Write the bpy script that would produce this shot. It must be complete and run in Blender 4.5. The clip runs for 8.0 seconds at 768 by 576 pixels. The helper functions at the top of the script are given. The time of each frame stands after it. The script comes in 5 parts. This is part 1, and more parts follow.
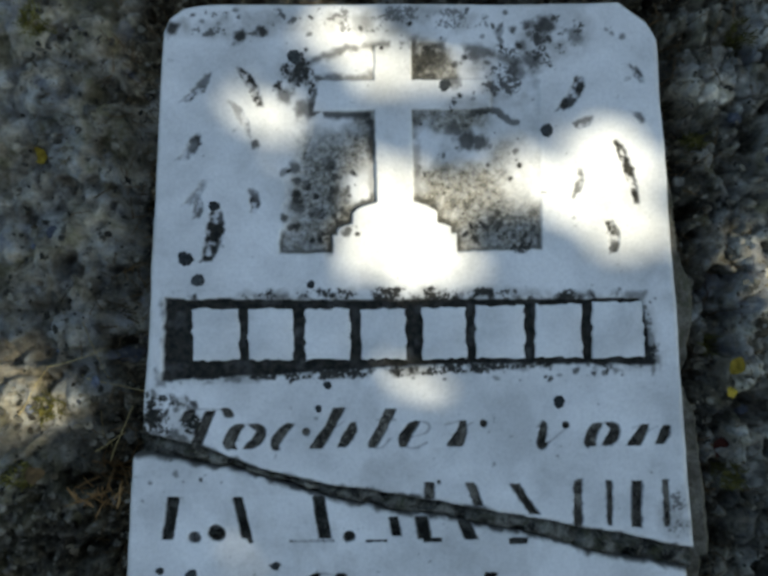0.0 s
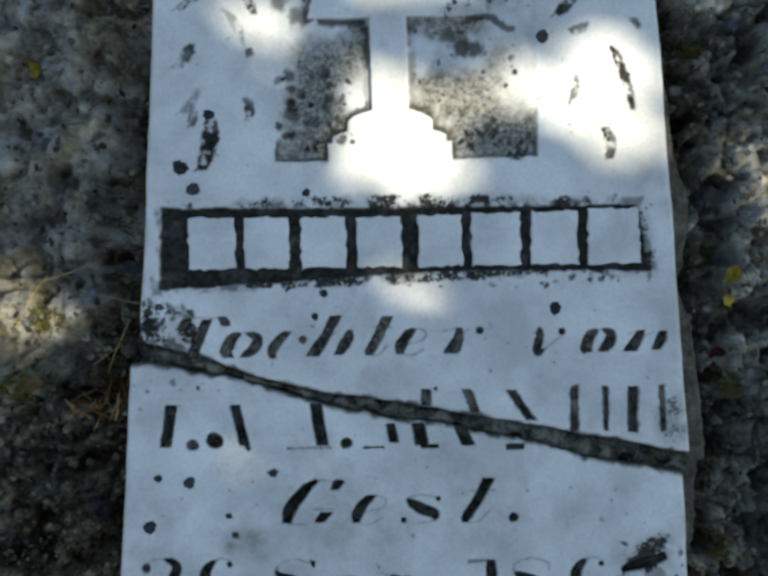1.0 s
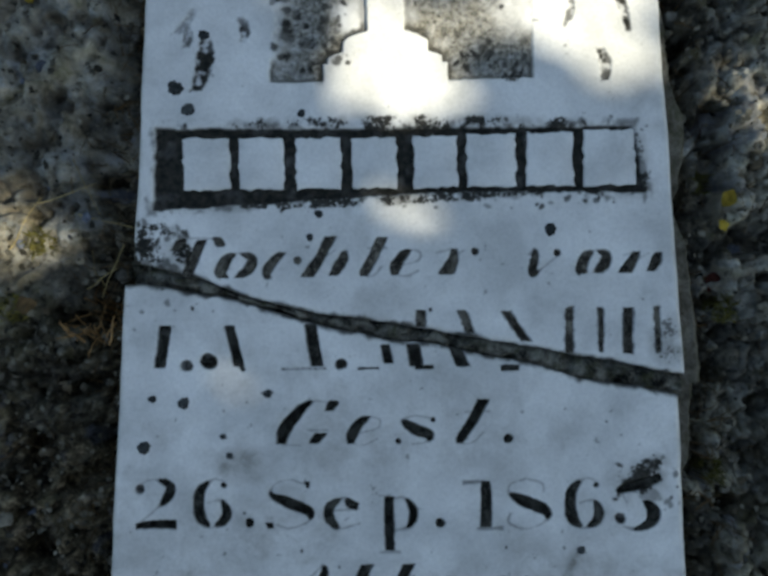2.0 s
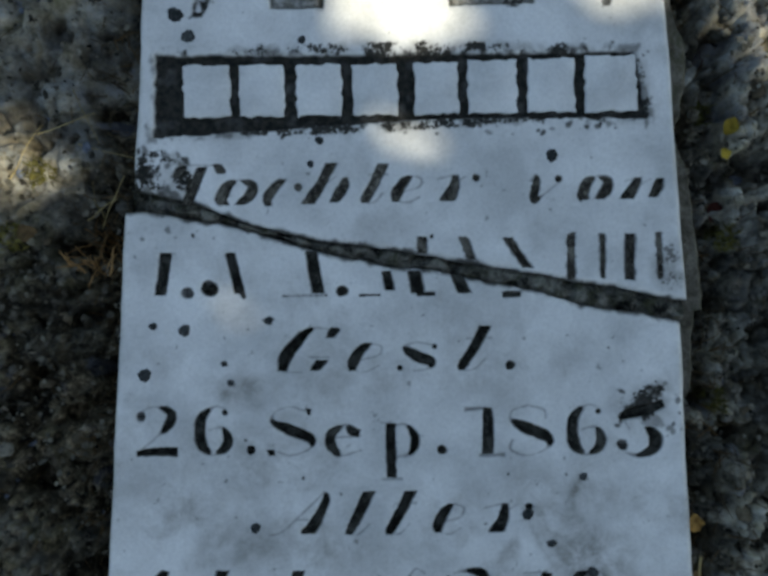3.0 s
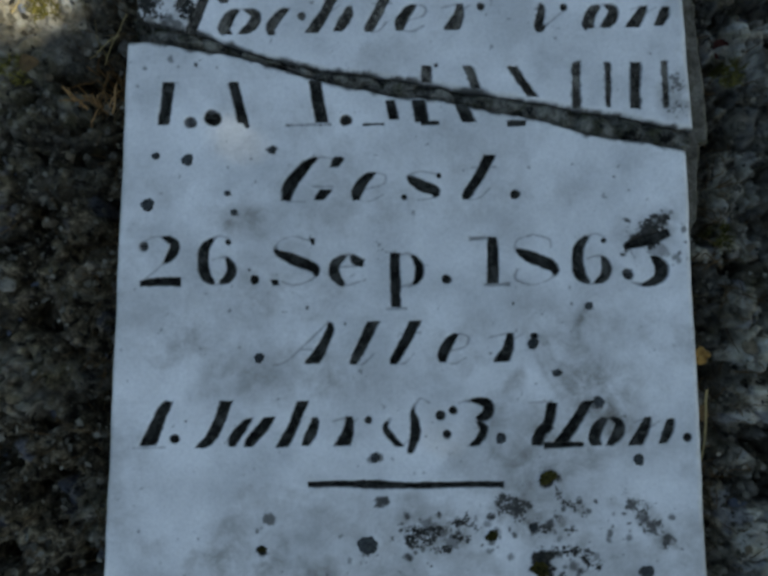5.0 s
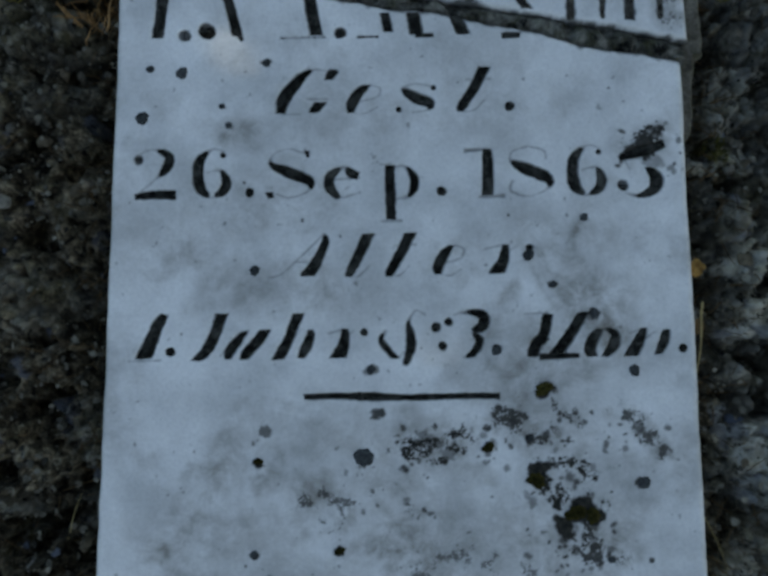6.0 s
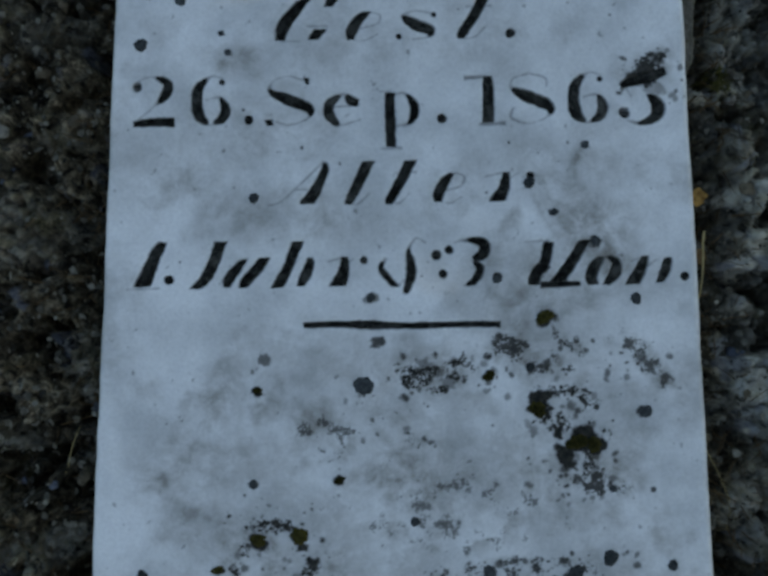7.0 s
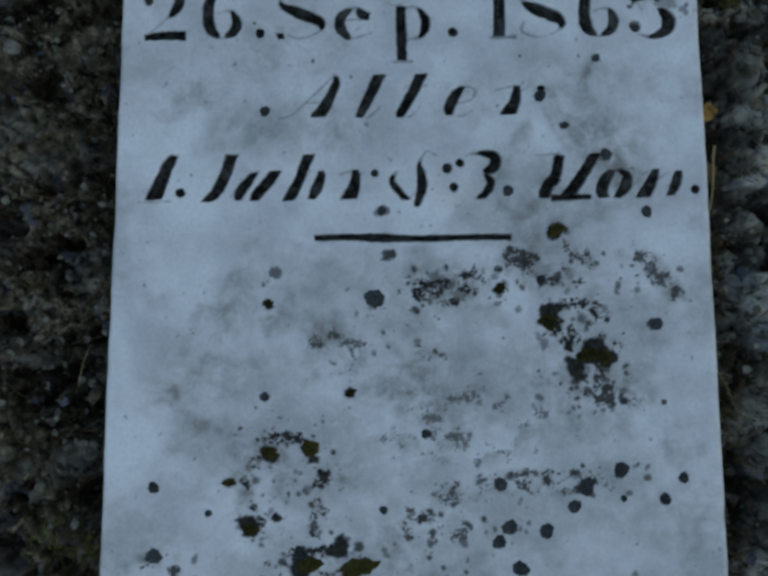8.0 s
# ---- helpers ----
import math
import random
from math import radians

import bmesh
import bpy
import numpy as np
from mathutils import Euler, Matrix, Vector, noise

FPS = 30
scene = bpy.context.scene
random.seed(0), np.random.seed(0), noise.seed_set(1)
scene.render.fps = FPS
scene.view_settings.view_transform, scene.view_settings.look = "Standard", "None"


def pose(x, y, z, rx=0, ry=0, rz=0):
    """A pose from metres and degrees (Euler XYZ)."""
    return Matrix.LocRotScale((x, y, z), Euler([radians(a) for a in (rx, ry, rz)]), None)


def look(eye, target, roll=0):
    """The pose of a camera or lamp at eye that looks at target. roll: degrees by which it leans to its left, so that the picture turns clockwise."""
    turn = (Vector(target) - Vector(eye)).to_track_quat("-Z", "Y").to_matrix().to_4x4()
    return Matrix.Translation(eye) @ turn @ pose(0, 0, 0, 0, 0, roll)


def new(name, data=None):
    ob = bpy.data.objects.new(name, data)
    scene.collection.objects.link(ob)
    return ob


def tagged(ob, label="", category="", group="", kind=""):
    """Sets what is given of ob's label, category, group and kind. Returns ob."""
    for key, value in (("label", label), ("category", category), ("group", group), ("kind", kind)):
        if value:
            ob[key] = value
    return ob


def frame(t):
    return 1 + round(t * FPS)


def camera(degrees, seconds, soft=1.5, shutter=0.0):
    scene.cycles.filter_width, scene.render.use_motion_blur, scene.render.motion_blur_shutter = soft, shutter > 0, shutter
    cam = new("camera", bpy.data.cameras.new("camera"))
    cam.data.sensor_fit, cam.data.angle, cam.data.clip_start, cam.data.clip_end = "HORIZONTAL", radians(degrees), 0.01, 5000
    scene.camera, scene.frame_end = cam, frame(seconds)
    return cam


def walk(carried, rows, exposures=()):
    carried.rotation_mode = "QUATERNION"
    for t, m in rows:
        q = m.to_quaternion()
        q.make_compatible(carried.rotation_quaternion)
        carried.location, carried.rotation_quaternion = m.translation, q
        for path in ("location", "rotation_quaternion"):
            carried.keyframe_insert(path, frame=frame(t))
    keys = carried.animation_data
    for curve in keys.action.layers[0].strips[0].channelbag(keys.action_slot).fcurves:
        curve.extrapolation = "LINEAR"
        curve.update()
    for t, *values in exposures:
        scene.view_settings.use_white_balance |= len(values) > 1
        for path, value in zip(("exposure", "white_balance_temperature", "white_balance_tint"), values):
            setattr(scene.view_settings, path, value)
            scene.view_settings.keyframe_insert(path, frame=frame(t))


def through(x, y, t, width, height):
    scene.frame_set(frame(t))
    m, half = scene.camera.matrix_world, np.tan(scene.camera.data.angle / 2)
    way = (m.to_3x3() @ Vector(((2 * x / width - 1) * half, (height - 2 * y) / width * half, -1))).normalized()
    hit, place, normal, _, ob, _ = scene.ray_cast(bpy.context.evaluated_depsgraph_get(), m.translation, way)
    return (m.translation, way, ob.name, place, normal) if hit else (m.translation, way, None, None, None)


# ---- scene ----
cam = camera(56.0, 8.0, soft=3.4)
# seconds, eye in metres, turn in degrees: a slow glide down the length of the stone
ROWS = [
    (0, -0.0179, 0.1640, 0.4672, 1.606, -0.005, -0.905),
    (0.5, -0.0202, 0.1350, 0.4669, 0.913, 0.048, -1.068),
    (1, -0.0160, 0.1119, 0.4658, 0.681, 0.027, -1.276),
    (1.5, -0.0151, 0.0792, 0.4649, 0.887, 0.001, -1.332),
    (2, -0.0144, 0.0603, 0.4644, 0.753, -0.044, -1.156),
    (3.5, -0.0166, -0.0142, 0.4607, 0.564, -0.001, -1.346),
    (4, -0.0174, -0.0417, 0.4590, 0.424, 0.008, -1.341),
    (4.5, -0.0213, -0.0662, 0.4589, 0.610, 0.020, -1.271),
    (6, -0.0193, -0.1501, 0.4582, 0.596, 0.011, -1.629),
    (6.5, -0.0211, -0.1709, 0.4571, 0.468, -0.016, -1.585),
    (7, -0.0207, -0.1964, 0.4550, 0.690, -0.006, -1.626),
    (7.5, -0.0258, -0.2274, 0.4549, 0.466, -0.016, -1.592),
    (8, -0.0290, -0.2514, 0.4550, 0.721, 0.008, -1.592),
]
EXPOSURES = [(t, stops, 7300, 2.5) for t, stops in ((0.0, 0.76), (0.5, 0.58), (1.0, 0.84), (1.5, 0.76), (2.0, 0.62), (4.0, 0.67), (6.0, 0.71), (8.0, 0.82))]
walk(cam, [(t, pose(x, y, z, rx, ry, rz)) for t, x, y, z, rx, ry, rz in ROWS], EXPOSURES)

# ---- daylight: open sky, and a sun that comes through the crown of a tree ----
SUN = Vector((0.60, -0.34, 0.90)).normalized()
world = bpy.data.worlds.new("daylight")
scene.world = world
world.use_nodes = True
wn = world.node_tree.nodes
sky = wn.new("ShaderNodeTexSky")
sky.sky_type = "NISHITA"
sky.sun_disc = False
sky.sun_elevation = math.asin(SUN.z)
sky.sun_rotation = math.atan2(SUN.x, SUN.y)
wn["Background"].inputs["Strength"].default_value = 0.12
world.node_tree.links.new(sky.outputs["Color"], wn["Background"].inputs["Color"])
sun = new("sun", bpy.data.lights.new("sun", "SUN"))
sun.data.energy, sun.data.angle, sun.data.color = 4.3, radians(0.55), (1.0, 0.94, 0.84)
sun.matrix_world = look(SUN * 20, (0, 0, 0))


# ---- materials ----
class Nodes:
    """A small helper round one node material."""

    def __init__(self, name, rough=0.8, shine=0.06):
        self.mat = bpy.data.materials.new(name)
        self.mat.use_nodes = True
        self.t = self.mat.node_tree
        self.bsdf = self.t.nodes["Principled BSDF"]
        self.bsdf.inputs["Roughness"].default_value = rough
        self.bsdf.inputs["Specular IOR Level"].default_value = shine
        self.pos = self.t.nodes.new("ShaderNodeTexCoord").outputs["Object"]

    def link(self, a, b):
        self.t.links.new(a, b)

    def noise(self, scale, detail=6.0, rough=0.6, distort=0.0, where=None):
        n = self.t.nodes.new("ShaderNodeTexNoise")
        n.inputs["Scale"].default_value, n.inputs["Detail"].default_value = scale, detail
        n.inputs["Roughness"].default_value, n.inputs["Distortion"].default_value = rough, distort
        self.link(where or self.pos, n.inputs["Vector"])
        return n.outputs["Fac"]

    def ramp(self, fac, *stops):
        n = self.t.nodes.new("ShaderNodeValToRGB")
        e = n.color_ramp.elements
        while len(e) < len(stops):
            e.new(0.5)
        for el, (p, c) in zip(e, stops):
            el.position = p
            el.color = (c, c, c, 1) if isinstance(c, (int, float)) else (*c, 1)
        self.link(fac, n.inputs["Fac"])
        return n.outputs["Color"]

    def mix(self, fac, a, b, kind="MIX"):
        n = self.t.nodes.new("ShaderNodeMix")
        n.data_type, n.blend_type = "RGBA", kind
        for v, s in ((fac, n.inputs["Factor"]), (a, n.inputs["A"]), (b, n.inputs["B"])):
            if isinstance(v, (int, float)):
                s.default_value = v
            elif isinstance(v, tuple):
                s.default_value = (*v, 1)
            else:
                self.link(v, s)
        return n.outputs["Result"]

    def math(self, op, a, b=0.0):
        n = self.t.nodes.new("ShaderNodeMath")
        n.operation = op
        n.use_clamp = True
        for v, s in ((a, n.inputs[0]), (b, n.inputs[1])):
            if isinstance(v, (int, float)):
                s.default_value = v
            else:
                self.link(v, s)
        return n.outputs[0]

    def attr(self, name):
        n = self.t.nodes.new("ShaderNodeAttribute")
        n.attribute_name = name
        return n.outputs["Fac"]

    def chance(self):
        return self.t.nodes.new("ShaderNodeObjectInfo").outputs["Random"]

    def island(self):
        return self.t.nodes.new("ShaderNodeNewGeometry").outputs["Random Per Island"]

    def bump(self, height, strength=0.4, distance=0.001):
        n = self.t.nodes.new("ShaderNodeBump")
        n.inputs["Strength"].default_value, n.inputs["Distance"].default_value = strength, distance
        self.link(height, n.inputs["Height"])
        self.link(n.outputs["Normal"], self.bsdf.inputs["Normal"])

    def colour(self, c):
        if isinstance(c, tuple):
            self.bsdf.inputs["Base Color"].default_value = (*c, 1)
        else:
            self.link(c, self.bsdf.inputs["Base Color"])
        return self.mat


def marble_material():
    """White marble, weathered: grey clouds, brown film, grime and black crust where the carving holds them; the black
    also paints shade.
    """
    m = Nodes("weathered_marble", 0.62, 0.14)
    cloud = m.ramp(m.noise(17, 6, 0.58, 0.25), (0.36, (0.55, 0.555, 0.545)), (0.50, (0.685, 0.685, 0.672)), (0.63, (0.79, 0.79, 0.775)))
    fine = m.ramp(m.noise(420, 4, 0.7), (0.3, 0.86), (0.6, 1.0))
    white = m.mix(1.0, cloud, fine, "MULTIPLY")
    film = m.math("MULTIPLY", m.attr("stain"), m.ramp(m.noise(60, 6, 0.68, 0.3), (0.34, 0.15), (0.64, 1.0)))
    white = m.mix(film, white, (0.18, 0.168, 0.142))
    speck = m.ramp(m.noise(330, 5, 0.65), (0.36, (0.04, 0.038, 0.029)), (0.50, (0.18, 0.167, 0.132)), (0.66, (0.38, 0.36, 0.31)))
    grime = m.math("MULTIPLY", m.attr("grime"), m.ramp(m.noise(120, 5, 0.7), (0.30, 0.55), (0.55, 1.0)))
    white = m.mix(grime, white, speck)
    crust = m.ramp(m.noise(260, 5, 0.6), (0.35, (0.007, 0.008, 0.007)), (0.66, (0.040, 0.037, 0.029)))
    white = m.mix(m.attr("dirt_shade"), white, crust)
    m.bump(m.noise(700, 4, 0.7), 0.25, 0.0006)
    return m.colour(white)


def crust_material(name, low, mid, high):
    """Black-brown grime that fills the cut letters."""
    m = Nodes(name, 0.95, 0.02)
    tone = m.ramp(m.noise(300, 5, 0.7), (0.34, low), (0.55, mid), (0.70, high))
    rubbed = m.ramp(m.noise(95, 4, 0.6, 0.4), (0.46, 0.0), (0.66, 0.75))
    tone = m.mix(rubbed, tone, high)
    worn = m.ramp(m.chance(), (0.0, 0.7), (1.0, 1.6))
    m.bump(m.noise(500, 4, 0.7), 0.6, 0.001)
    return m.colour(m.mix(1.0, tone, worn, "MULTIPLY"))


def lichen_material(name, dark, light):
    m = Nodes(name, 0.95)
    c = m.ramp(m.noise(420, 6, 0.7), (0.32, dark), (0.7, light))
    c = m.mix(1.0, c, m.ramp(m.chance(), (0.0, 0.7), (1.0, 1.4)), "MULTIPLY")
    m.bump(m.noise(800, 4, 0.7), 0.8, 0.001)
    return m.colour(c)


def ground_material():
    """Old lichened rock and crumbs of soil: grey crusts, pale flecks, brown humus in the hollows, and shade painted
    near black.
    """
    m = Nodes("lichened_rock_and_soil", 0.92)
    base = m.ramp(m.noise(15, 4, 0.55, 0.9), (0.36, (0.065, 0.056, 0.036)), (0.46, (0.135, 0.122, 0.088)), (0.54, (0.22, 0.205, 0.165)), (0.64, (0.34, 0.32, 0.27)))
    tone = m.ramp(m.noise(48, 7, 0.62, 0.6), (0.34, 0.42), (0.48, 0.9), (0.64, 1.45))
    rock = m.mix(1.0, base, tone, "MULTIPLY")
    crust = m.ramp(m.noise(150, 4, 0.6, 0.5), (0.36, 0.55), (0.5, 1.0), (0.64, 1.3))
    rock = m.mix(1.0, rock, crust, "MULTIPLY")
    lich = m.ramp(m.noise(36, 5, 0.6, 1.5), (0.54, 0.0), (0.60, 1.0))
    rock = m.mix(m.math("MULTIPLY", lich, 0.6), rock, m.ramp(m.noise(180, 4, 0.62), (0.36, (0.13, 0.135, 0.12)), (0.64, (0.32, 0.325, 0.29))))
    moss = m.math("MULTIPLY", m.ramp(m.noise(30, 6, 0.64, 0.8), (0.52, 0.0), (0.60, 1.0)), 0.6)
    rock = m.mix(moss, rock, m.ramp(m.noise(300, 4, 0.65), (0.36, (0.035, 0.034, 0.010)), (0.66, (0.15, 0.13, 0.05))))
    # small pits have no depth here: their shade is painted near black
    pit_shade = m.ramp(m.noise(70, 3, 0.55, 0.3), (0.30, 1.0), (0.37, 0.0))
    rock = m.mix(m.math("MULTIPLY", pit_shade, 0.9), rock, (0.012, 0.010, 0.007))
    soil = m.ramp(m.noise(120, 7, 0.7, 0.4), (0.38, (0.010, 0.008, 0.005)), (0.52, (0.060, 0.048, 0.030)), (0.66, (0.23, 0.19, 0.125)))
    pale = m.math("MULTIPLY", m.attr("pale"), m.ramp(m.noise(55, 6, 0.65, 0.4), (0.34, 0.1), (0.52, 0.95)))
    hue = m.ramp(m.noise(27, 4, 0.6, 0.8), (0.36, (0.17, 0.155, 0.095)), (0.45, (0.29, 0.255, 0.19)), (0.53, (0.26, 0.25, 0.215)), (0.60, (0.25, 0.258, 0.245)), (0.68, (0.37, 0.35, 0.295)))
    hue = m.mix(1.0, hue, m.ramp(m.noise(130, 6, 0.68), (0.34, 0.55), (0.50, 1.0), (0.66, 1.4)), "MULTIPLY")
    rock = m.mix(pale, rock, hue)
    mixed = m.mix(m.attr("soil"), rock, soil)
    flake = m.ramp(m.noise(170, 4, 0.6, 0.6), (0.54, 0.0), (0.60, 0.85))
    flake = m.math("MULTIPLY", flake, m.math("SUBTRACT", 1.0, m.math("MULTIPLY", m.math("MAXIMUM", m.attr("soil"), m.attr("pale")), 0.65)))
    mixed = m.mix(flake, mixed, m.ramp(m.noise(24, 3, 0.6), (0.40, (0.13, 0.11, 0.06)), (0.60, (0.25, 0.24, 0.19))))
    mixed = m.mix(1.0, mixed, m.ramp(m.attr("clod"), (0.12, 0.50), (0.5, 1.12), (0.88, 1.95)), "MULTIPLY")
    mixed = m.mix(m.math("MULTIPLY", m.attr("slate"), 0.55), mixed, (0.10, 0.115, 0.15))
    # shade between the crumbs, painted as near-black patches
    gap_shade = m.ramp(m.noise(120, 4, 0.6, 0.3), (0.33, 0.95), (0.41, 0.0))
    gap_shade = m.math("MULTIPLY", gap_shade, m.math("SUBTRACT", 1.0, m.math("MULTIPLY", m.attr("pale"), 0.5)))
    mixed = m.mix(gap_shade, mixed, (0.010, 0.008, 0.006))
    m.bump(m.noise(240, 5, 0.7), 1.0, 0.003)
    return m.colour(mixed)


def mortar_material(name, dark, light):
    m = Nodes(name, 0.9)
    c = m.ramp(m.noise(65, 8, 0.72, 0.4), (0.40, dark), (0.60, light))
    c = m.mix(1.0, c, m.ramp(m.noise(600, 4, 0.7), (0.3, 0.6), (0.65, 1.25)), "MULTIPLY")
    green = m.ramp(m.noise(52, 5, 0.7, 1.0), (0.52, 0.0), (0.64, 0.7))
    c = m.mix(green, c, (0.055, 0.057, 0.030))
    m.bump(m.noise(420, 6, 0.75), 0.7, 0.0015)
    return m.colour(c)


def plant_material(name, a, b, scale=160, through=0.0, spread=(0.6, 1.35)):
    m = Nodes(name, 0.75)
    c = m.ramp(m.noise(scale, 4, 0.65), (0.3, a), (0.7, b))
    c = m.mix(1.0, c, m.ramp(m.island(), (0.0, spread[0]), (1.0, spread[1])), "MULTIPLY")
    c = m.mix(1.0, c, m.ramp(m.chance(), (0.0, 0.62), (1.0, 1.4)), "MULTIPLY")
    if through:
        soft = m.t.nodes.new("ShaderNodeBsdfTranslucent")
        both = m.t.nodes.new("ShaderNodeMixShader")
        both.inputs["Fac"].default_value = through
        m.link(c, soft.inputs["Color"])
        m.link(m.bsdf.outputs[0], both.inputs[1])
        m.link(soft.outputs[0], both.inputs[2])
        m.link(both.outputs[0], m.t.nodes["Material Output"].inputs["Surface"])
    return m.colour(c)


MARBLE = marble_material()
CRUST = crust_material("grime_in_letters", (0.005, 0.005, 0.005), (0.013, 0.013, 0.011), (0.060, 0.060, 0.053))
WORN = crust_material("worn_grime_in_letters", (0.010, 0.009, 0.008), (0.034, 0.031, 0.026), (0.16, 0.15, 0.125))
LICHEN = lichen_material("dark_grey_lichen", (0.014, 0.016, 0.017), (0.075, 0.082, 0.082))
MOSS = lichen_material("olive_moss", (0.012, 0.012, 0.004), (0.065, 0.056, 0.015))
GROUND = ground_material()
# dark cement; its near-black tone also stands in for shadow in the break
CEMENT = mortar_material("crack_cement", (0.008, 0.008, 0.007), (0.20, 0.195, 0.165))
BAND = mortar_material("grey_cement", (0.065, 0.058, 0.044), (0.16, 0.148, 0.12))
PEBBLE = plant_material("grey_pebble", (0.045, 0.042, 0.034), (0.19, 0.18, 0.15), 260)
CRUMB = plant_material("bark_and_lichen_crumbs", (0.04, 0.036, 0.026), (0.15, 0.14, 0.11), 200, 0.0, (0.3, 2.4))
SLATE = plant_material("slate_blue_pebble", (0.028, 0.033, 0.044), (0.10, 0.11, 0.13), 260)
EARTH = plant_material("brown_earth_clod", (0.035, 0.028, 0.018), (0.12, 0.10, 0.068), 140)
RUST = plant_material("rust_brown_grass", (0.10, 0.055, 0.022), (0.34, 0.20, 0.085), 90)
STRAW = plant_material("dry_straw", (0.17, 0.13, 0.055), (0.34, 0.27, 0.13), 90)
NEEDLE = plant_material("brown_needles", (0.06, 0.038, 0.018), (0.22, 0.145, 0.07), 90)
YELLOW = plant_material("yellow_leaf", (0.16, 0.115, 0.015), (0.46, 0.33, 0.05), 220)
TAN = plant_material("tan_leaf", (0.09, 0.045, 0.012), (0.34, 0.20, 0.06), 220)
GREEN = plant_material("green_leaf", (0.04, 0.075, 0.018), (0.07, 0.12, 0.03), 30, 0.2)
TUFT = plant_material("olive_moss_tuft", (0.05, 0.05, 0.012), (0.17, 0.15, 0.045), 200)
BARK = plant_material("grey_bark", (0.07, 0.055, 0.04), (0.17, 0.14, 0.11), 25)


# ---- mesh helpers ----
def part(name, bm, material, parent=None, label=""):
    """Links a bmesh as one mesh object under a thing or a part."""
    me = bpy.data.meshes.new(name)
    bm.to_mesh(me)
    bm.free()
    me.materials.append(material)
    ob = new(name, me)
    ob.parent = parent
    return tagged(ob, label)


def lattice(seed, n=256):
    return np.random.default_rng(seed).random((n, n))


def value_noise(x, y, size, seed):
    """Smooth value noise from 0 to 1 over arrays; size is the length of one cell."""
    g = lattice(seed)
    n = g.shape[0]
    u, v = x / size + 1000.37, y / size + 1000.71
    i, j = np.floor(u).astype(int), np.floor(v).astype(int)
    fu, fv = u - i, v - j
    fu, fv = fu * fu * (3 - 2 * fu), fv * fv * (3 - 2 * fv)
    a, b = g[i % n, j % n], g[(i + 1) % n, j % n]
    c, d = g[i % n, (j + 1) % n], g[(i + 1) % n, (j + 1) % n]
    return (a * (1 - fu) + b * fu) * (1 - fv) + (c * (1 - fu) + d * fu) * fv


def fbm(x, y, size, seed, octaves=4, gain=0.5):
    total, amp, norm = np.zeros_like(x), 1.0, 0.0
    for k in range(octaves):
        total += amp * value_noise(x, y, size / 2**k, seed + k)
        norm += amp
        amp *= gain
    return total / norm


def smooth(a, b, x):
    t = np.clip((x - a) / (b - a), 0, 1)
    return t * t * (3 - 2 * t)


def cell_distance(x, y, size, seed):
    """Distances to the nearest and second nearest of jittered cell points, in cells."""
    rng = np.random.default_rng(seed)
    jx, jy = rng.random((64, 64)), rng.random((64, 64))
    u, v = x / size + 640.0, y / size + 640.0
    i, j = np.floor(u).astype(int), np.floor(v).astype(int)
    one, two = np.full(x.shape, 9.0), np.full(x.shape, 9.0)
    for a in (-1, 0, 1):
        for b in (-1, 0, 1):
            ci, cj = i + a, j + b
            d = np.hypot(ci + jx[ci % 64, cj % 64] - u, cj + jy[ci % 64, cj % 64] - v)
            two = np.where(d < one, one, np.minimum(two, d))
            one = np.minimum(one, d)
    return one, two


def cell_chance(x, y, size, seed):
    """Nearest and second nearest distance to jittered cell points, in cells, and a random number for each cell."""
    rng = np.random.default_rng(seed)
    jx, jy, lot = rng.random((64, 64)), rng.random((64, 64)), rng.random((64, 64))
    u, v = x / size + 640.0, y / size + 640.0
    i, j = np.floor(u).astype(int), np.floor(v).astype(int)
    one, two, mine = np.full(x.shape, 9.0), np.full(x.shape, 9.0), np.zeros(x.shape)
    for a in (-1, 0, 1):
        for b in (-1, 0, 1):
            ci, cj = (i + a) % 64, (j + b) % 64
            d = np.hypot(i + a + jx[ci, cj] - u, j + b + jy[ci, cj] - v)
            two = np.where(d < one, one, np.minimum(two, d))
            mine = np.where(d < one, lot[ci, cj], mine)
            one = np.minimum(one, d)
    return one, two, mine


